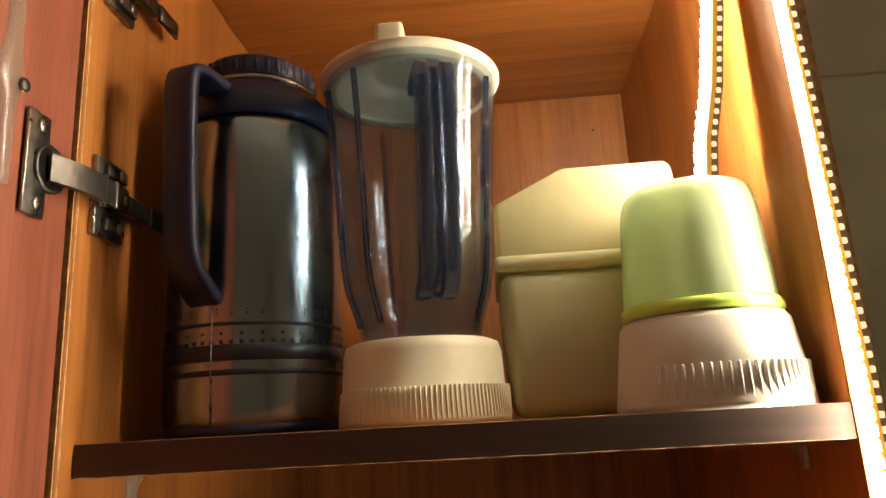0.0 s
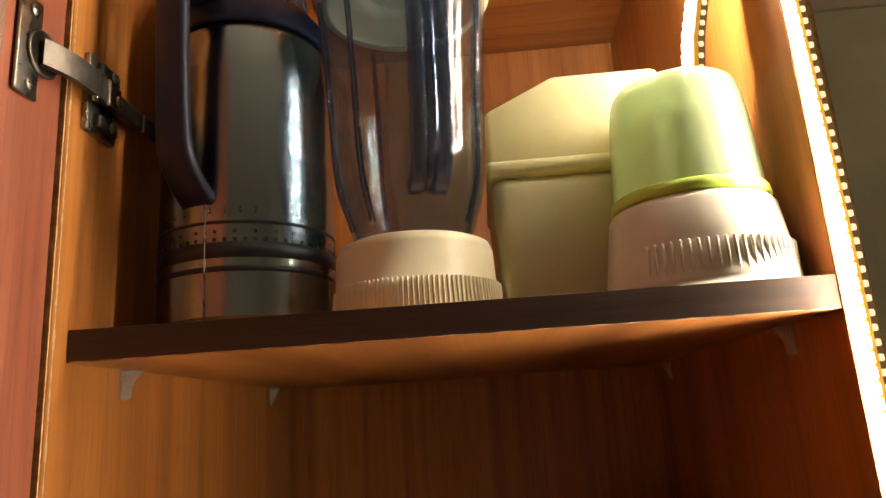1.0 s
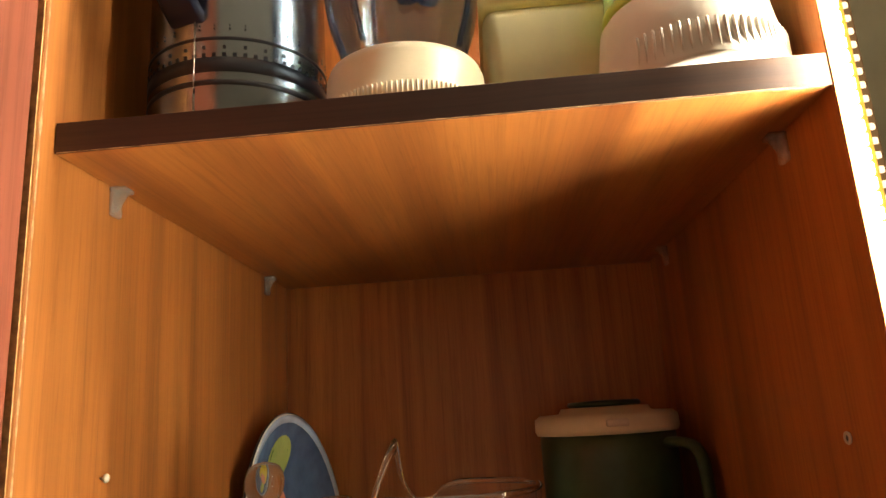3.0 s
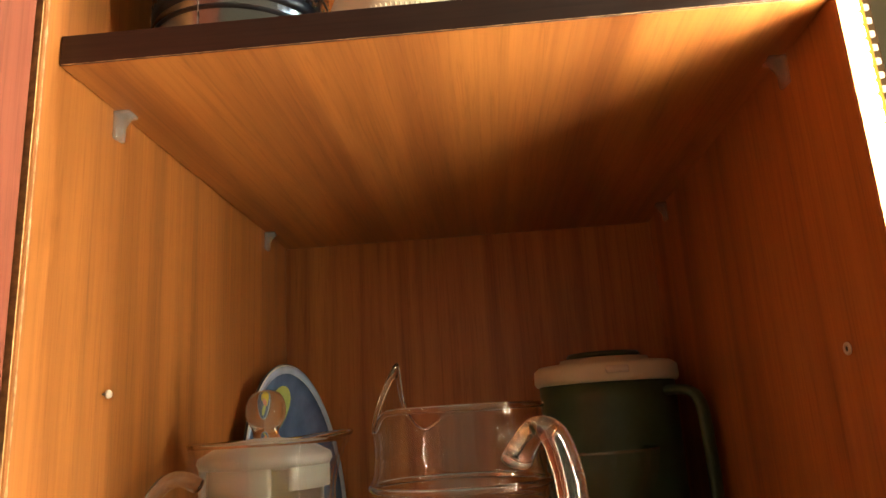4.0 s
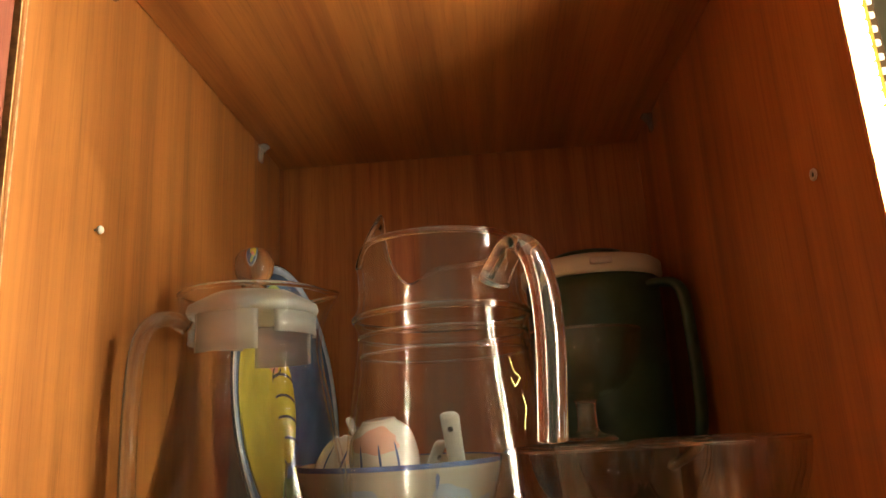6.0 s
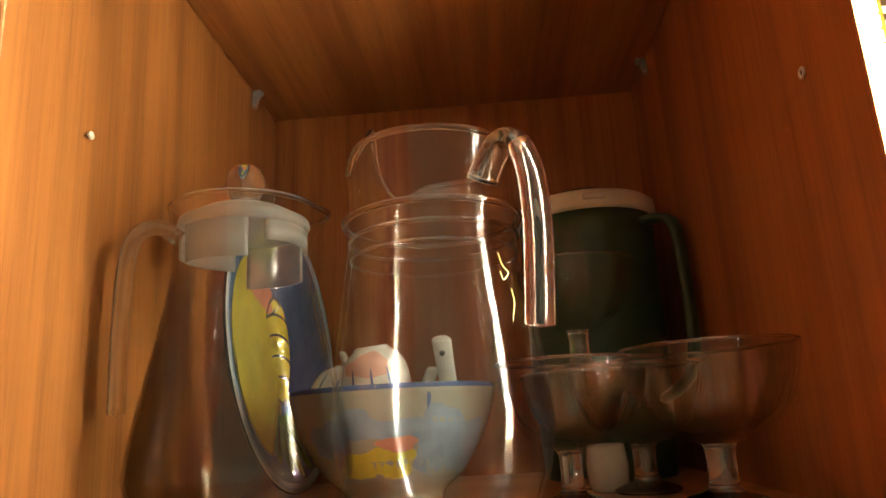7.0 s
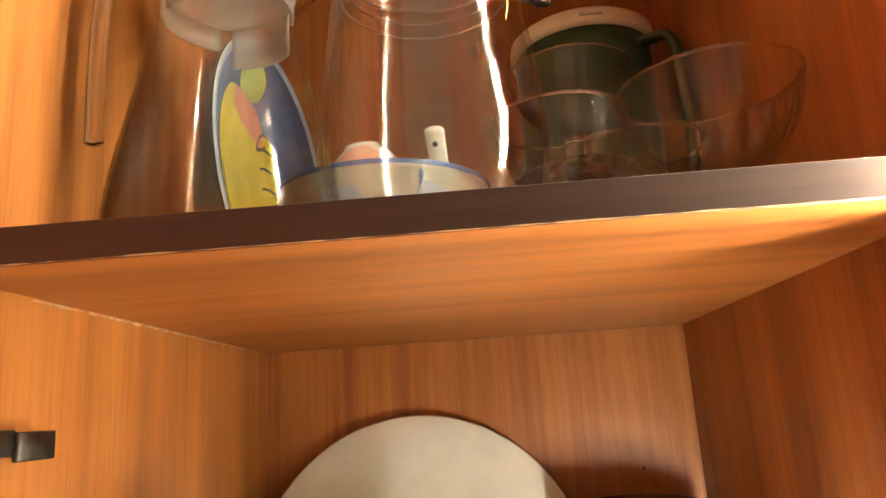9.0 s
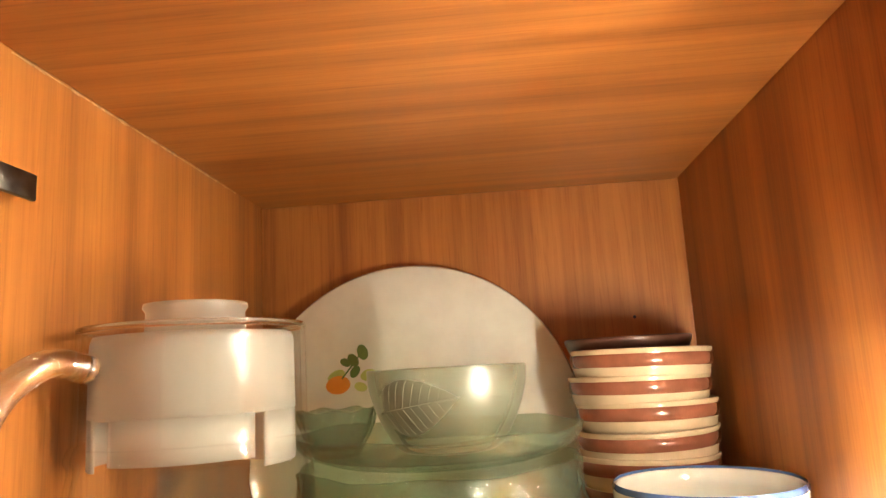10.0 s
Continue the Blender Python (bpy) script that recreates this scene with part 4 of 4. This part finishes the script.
def decal(name, outline, z, material, parent, thick=0.0004):
    def rise(x, y):
        return float(np.interp(math.hypot(x, y), (0, 0.09, 0.104, 0.138), (0.0006, 0.0015, 0.0052, 0.0190))) if parent is FRUIT_PLATE else 0.0
    if parent is FRUIT_PLATE:
        outline = [((x - 0.022) * 1.1, y * 1.22 + 0.004) for x, y in outline]
    bm = bmesh.new()
    top = [bm.verts.new((x, y, z + thick + rise(x, y))) for x, y in outline]
    low = [bm.verts.new((x, y, z + rise(x, y))) for x, y in outline]
    bm.faces.new(top)
    n = len(top)
    for k in range(n):
        bm.faces.new((top[k], low[k], low[(k + 1) % n], top[(k + 1) % n]))
    return part(name, bm, material, parent, smooth=False)


def blob(cx, cy, a, b, turn=0.0, n=20, wob=0.0):
    c, s = math.cos(turn), math.sin(turn)
    out = []
    for k in range(n):
        q = 2 * math.pi * k / n
        r = 1 + wob * math.sin(3 * q + cx * 90)
        x, y = a * r * math.cos(q), b * r * math.sin(q)
        out.append((cx + x * c - y * s, cy + x * s + y * c))
    return out


def stroke(name, pts, w, z, material, parent):
    left, right = [], []
    for i, p in enumerate(pts):
        a, b = pts[max(i - 1, 0)], pts[min(i + 1, len(pts) - 1)]
        d = math.hypot(b[0] - a[0], b[1] - a[1]) or 1
        nx, ny = -(b[1] - a[1]) / d * w / 2, (b[0] - a[0]) / d * w / 2
        left.append((p[0] + nx, p[1] + ny))
        right.append((p[0] - nx, p[1] - ny))
    return decal(name, left + right[::-1], z, material, parent, 0.0003)


def arc(cx, cy, a, b, q0, q1, n=12):
    return [(cx + a * math.cos(radians(q0 + (q1 - q0) * k / n)), cy + b * math.sin(radians(q0 + (q1 - q0) * k / n))) for k in range(n + 1)]


# fruit on the oval platter
fp = FRUIT_PLATE
decal("painted_melon", blob(-0.018, -0.012, 0.060, 0.082, 0.12, 32), 0.0004, paint_yellow, fp)
decal("painted_slice", arc(-0.01, 0.030, 0.048, 0.040, -20, 200, 16), 0.0010, paint_pink, fp)
stroke("painted_outline", arc(-0.01, 0.030, 0.049, 0.010, -180, 0), 0.003, 0.0015, paint_line, fp)
for sx, sy in ((-0.034, 0.038), (-0.016, 0.050), (0.004, 0.044), (0.020, 0.036), (-0.008, 0.032), (0.010, 0.060), (-0.024, 0.060)):
    decal("painted_seed", blob(sx, sy, 0.0035, 0.0022, 1.2, 8), 0.0015, paint_line, fp)
decal("painted_pineapple", blob(0.040, -0.006, 0.030, 0.046, -0.2, 24), 0.0012, paint_yellow, fp)
for k in range(4):
    stroke("painted_outline", arc(0.040, 0.016 - 0.018 * k, 0.029, 0.009, 15, 165), 0.0024, 0.0018, paint_line, fp)
stroke("painted_outline", arc(0.040, -0.006, 0.030, 0.046, 60, 300), 0.0026, 0.0018, paint_line, fp)
stroke("painted_outline", arc(-0.018, -0.012, 0.058, 0.080, 175, 330), 0.0026, 0.0013, paint_line, fp)
for k, q in enumerate((-2.3, -1.9, -1.5, -1.1, -0.7)):
    decal("painted_leaf", blob(0.034 + 0.034 * math.cos(q), -0.058 + 0.030 * math.sin(q), 0.026, 0.008, q, 12), 0.0020 + 0.0001 * k, paint_green, fp)
decal("painted_leaf", blob(-0.030, -0.062, 0.020, 0.009, 2.2, 12), 0.0021, paint_green, fp)
decal("painted_kiwi", blob(0.012, 0.082, 0.030, 0.018, 0.1, 20), 0.0012, paint_lime, fp)
for sx in (-0.006, 0.006, 0.018, 0.028):
    stroke("painted_outline", arc(sx, 0.082, 0.006, 0.007, 0, 340), 0.0016, 0.0018, paint_green, fp)

# sprig on the large plate
sp = SERVING_PLATE
decal("painted_fruit", blob(-0.078, 0.050, 0.013, 0.0095, 0.1, 18), 0.0002, paint_orange, sp)
decal("painted_fruit", blob(-0.080, 0.059, 0.010, 0.006, 0.5, 14), 0.0001, paint_lime, sp)
for lx, ly, la, lq in ((-0.052, 0.086, 0.011, 1.9), (-0.062, 0.078, 0.010, 2.2), (-0.046, 0.062, 0.011, 0.3), (-0.060, 0.066, 0.009, 1.0), (-0.070, 0.076, 0.008, 2.7), (-0.054, 0.050, 0.009, -0.3)):
    decal("painted_leaf", blob(lx, ly - 0.003, la * 0.78, la * 0.52, lq, 14), 0.0004, paint_green if lq > 0.5 else paint_lime, sp)
stroke("painted_stem", [(-0.074, 0.056), (-0.066, 0.066), (-0.058, 0.076), (-0.052, 0.086)], 0.0016, 0.0008, paint_green, sp)


def surface_patch(name, profile, ac, zc, da, dz, material, parent, lift=0.0004, wob=0.15, n=28):
    """A brush mark that follows a turned wall."""
    prof = sorted((z, r) for r, z in profile)
    zs, rs = [p[0] for p in prof], [p[1] for p in prof]
    bm = bmesh.new()
    rings = []
    for j in range(1, 5):
        ring = []
        for k in range(n):
            q = 2 * math.pi * k / n
            f = j / 4 * (1 + wob * math.sin(3 * q + ac * 5) + wob * 0.5 * math.sin(7 * q))
            a, z = ac + da * f * math.cos(q), zc + dz * f * math.sin(q)
            r = float(np.interp(z, zs, rs)) + lift
            ring.append(bm.verts.new((r * math.cos(a), r * math.sin(a), z)))
        rings.append(ring)
    bm.faces.new(rings[0])
    for a, b in zip(rings, rings[1:]):
        for k in range(n):
            bm.faces.new((a[k], a[(k + 1) % n], b[(k + 1) % n], b[k]))
    return part(name, bm, material, parent)


CB = [(0.042, 0.0), (0.044, 0.006), (0.062, 0.022), (0.074, 0.040), (0.082, 0.055), (0.088, 0.074), (0.092, 0.090)]
cb = CHINA_BOWL
surface_patch("brush_mark", CB, radians(-85), 0.034, 0.30, 0.014, paint_yellow, cb)
surface_patch("brush_mark", CB, radians(-52), 0.048, 0.34, 0.026, paint_wash, cb)
surface_patch("brush_mark", CB, radians(-82), 0.058, 0.42, 0.008, paint_wash, cb, 0.0007)
surface_patch("brush_mark", CB, radians(-125), 0.050, 0.22, 0.012, paint_wash, cb)
surface_patch("brush_mark", CB, radians(-80), 0.047, 0.20, 0.006, paint_pink, cb, 0.0010)
surface_patch("brush_mark", CB, radians(-105), 0.062, 0.30, 0.012, paint_wash, cb, 0.0005)
surface_patch("brush_mark", CB, radians(-30), 0.040, 0.26, 0.022, paint_wash, cb, 0.0005)
surface_patch("brush_mark", CB, radians(-108), 0.030, 0.22, 0.010, paint_yellow, cb, 0.0006)
surface_patch("brush_mark", CB, radians(-64), 0.079, 0.02, 0.006, china_blue, cb, 0.0010)


# ---- small china in the bowl ----
def china_cup(at, tilt, size, pink):
    t = thing("china_cup", at, "small upturned white china cup with navy strokes", "cup", "small cups in the bowl")
    t.matrix_world = pose(*at, tilt[0], tilt[1], 0)
    prof = [(0.026, 0.0), (0.029, 0.004), (0.030, 0.018), (0.026, 0.036), (0.016, 0.046), (0.013, 0.049), (0.0, 0.049)]
    prof = [(r * size, z * size) for r, z in smooth_profile(prof, 4)]
    part("body", lathe(prof + [(0, prof[-1][1] - 0.003)] + [(max(r - 0.0025, 0), z - 0.0025) for r, z in reversed(prof[4:-1])], 48), porcelain, t)
    pr = [p for p in prof if p[1] < 0.047 * size]
    if pink:
        surface_patch("brush_mark", pr, radians(-95), 0.034 * size, 0.8, 0.010 * size, plain("blush glaze", (0.72, 0.45, 0.36), 0.2, coat=0.4), t)
    for a in (-120, -88, -60):
        surface_patch("stroke", pr, radians(a), 0.018 * size, 0.035, 0.014 * size, china_blue, t, 0.0007, 0.05)
    return t


china_cup((0.160, 0.262, S2 + 0.080), (8, -6), 1.0, True)
china_cup((0.112, 0.285, S2 + 0.074), (-14, 22), 0.85, False)


def china_spoon(at, axis):
    """at: the hole near the handle's tip; axis: the way from the scoop to the tip."""
    t = thing("china_spoon", at, "white china spoon with a hole in its handle", "spoon", "spoons in the bowl")
    t.matrix_world = Matrix.Translation(at) @ Vector(axis).to_track_quat("Z", "Y").to_matrix().to_4x4() @ Matrix.Translation((0, 0, -0.020))
    pts = curve3([(0, 0, -0.05), (0, 0, -0.02), (0, 0.002, 0.01), (0, 0.004, 0.025), (0, 0.0046, 0.0335)], 8)
    n = len(pts)
    part("handle", sweep(pts, oval(0.0088, 0.0038, 16), up=(0, 1, 0.01), scale=[min(1.0, 0.22 + 0.98 * math.sqrt(max(0.0, (n - 1 - i) / 7.0))) * (0.8 + 0.2 * i / n) for i in range(n)]), porcelain, t)
    part("scoop", lathe(smooth_profile([(0.0, -0.012), (0.012, -0.010), (0.020, 0.0)], 4) + [(0.018, 0.001), (0.010, -0.006), (0, -0.008)], 24), porcelain, t, at=Matrix.Translation((0, 0, -0.058)))
    part("hole", lathe([(0, 0), (0.0024, 0), (0.0024, 0.009), (0, 0.009)], 14), black_band, t, at=Matrix.Translation((0, 0.0075, 0.020)) @ Matrix.Rotation(radians(90), 4, "X"))
    return t


china_spoon((0.218, 0.236, S2 + 0.1170), (-0.006, -0.042, 0.058))
china_spoon((0.205, 0.262, S2 + 0.094), (0.035, -0.020, 0.055))
china_spoon((0.118, 0.318, S2 + 0.118), (-0.030, 0.0, 0.055))

# two more sundae glasses, one on top of the other, and a small white cup behind
sundae((0.338, 0.292, S2), 3, 0.95)
sundae((0.338, 0.292, S2 + 0.0985), 9, 0.95)
egg = thing("egg_cup", (0.345, 0.250, S2), "small plain white china egg cup", "egg cup")
part("cup", lathe(vessel(smooth_profile([(0.012, 0.0), (0.015, 0.004), (0.017, 0.02), (0.015, 0.036)], 4), 0.0025, 0.004), 40), shaded_china, egg)

# dark bowl nested in the top of the stack
darkb = thing("brown_bowl", (0.376, 0.402, S3 + 0.0227 * 9 + 0.012), "dark brown glazed bowl nested on the stack", "bowl")
part("bowl", lathe(vessel(smooth_profile([(0.030, 0.0), (0.034, 0.004), (0.050, 0.016), (0.0570, 0.030), (0.0580, 0.034)], 4), 0.003, 0.004), 64), dark_clay, darkb)

# wire from the hanging strip
wire = thing("strip_wire", (0.413, 0.050, 0.178), "short yellow wire at the end of the strip", "wire")
part("wire", sweep(curve3([(0, 0, 0.004), (-0.002, -0.004, -0.003), (0.002, -0.006, -0.009)], 6), oval(0.0012, 0.0012, 8)), led_wire, wire)


# small dark marks in the back panel and a gap under the lower shelf
for mx, mz in ((0.400, -0.616), (0.417, 0.397)):
    mark = thing("screw_hole", (mx, DEEP + 0.0005, mz), "small dark screw hole in the back panel", "screw hole", "screw holes")
    part("hole", lathe([(0, 0.0004), (0.0014, 0.0004), (0.0018, 0.0), (0, 0.0)], 14), black_band, mark, at=Matrix.Rotation(radians(90), 4, "X"))
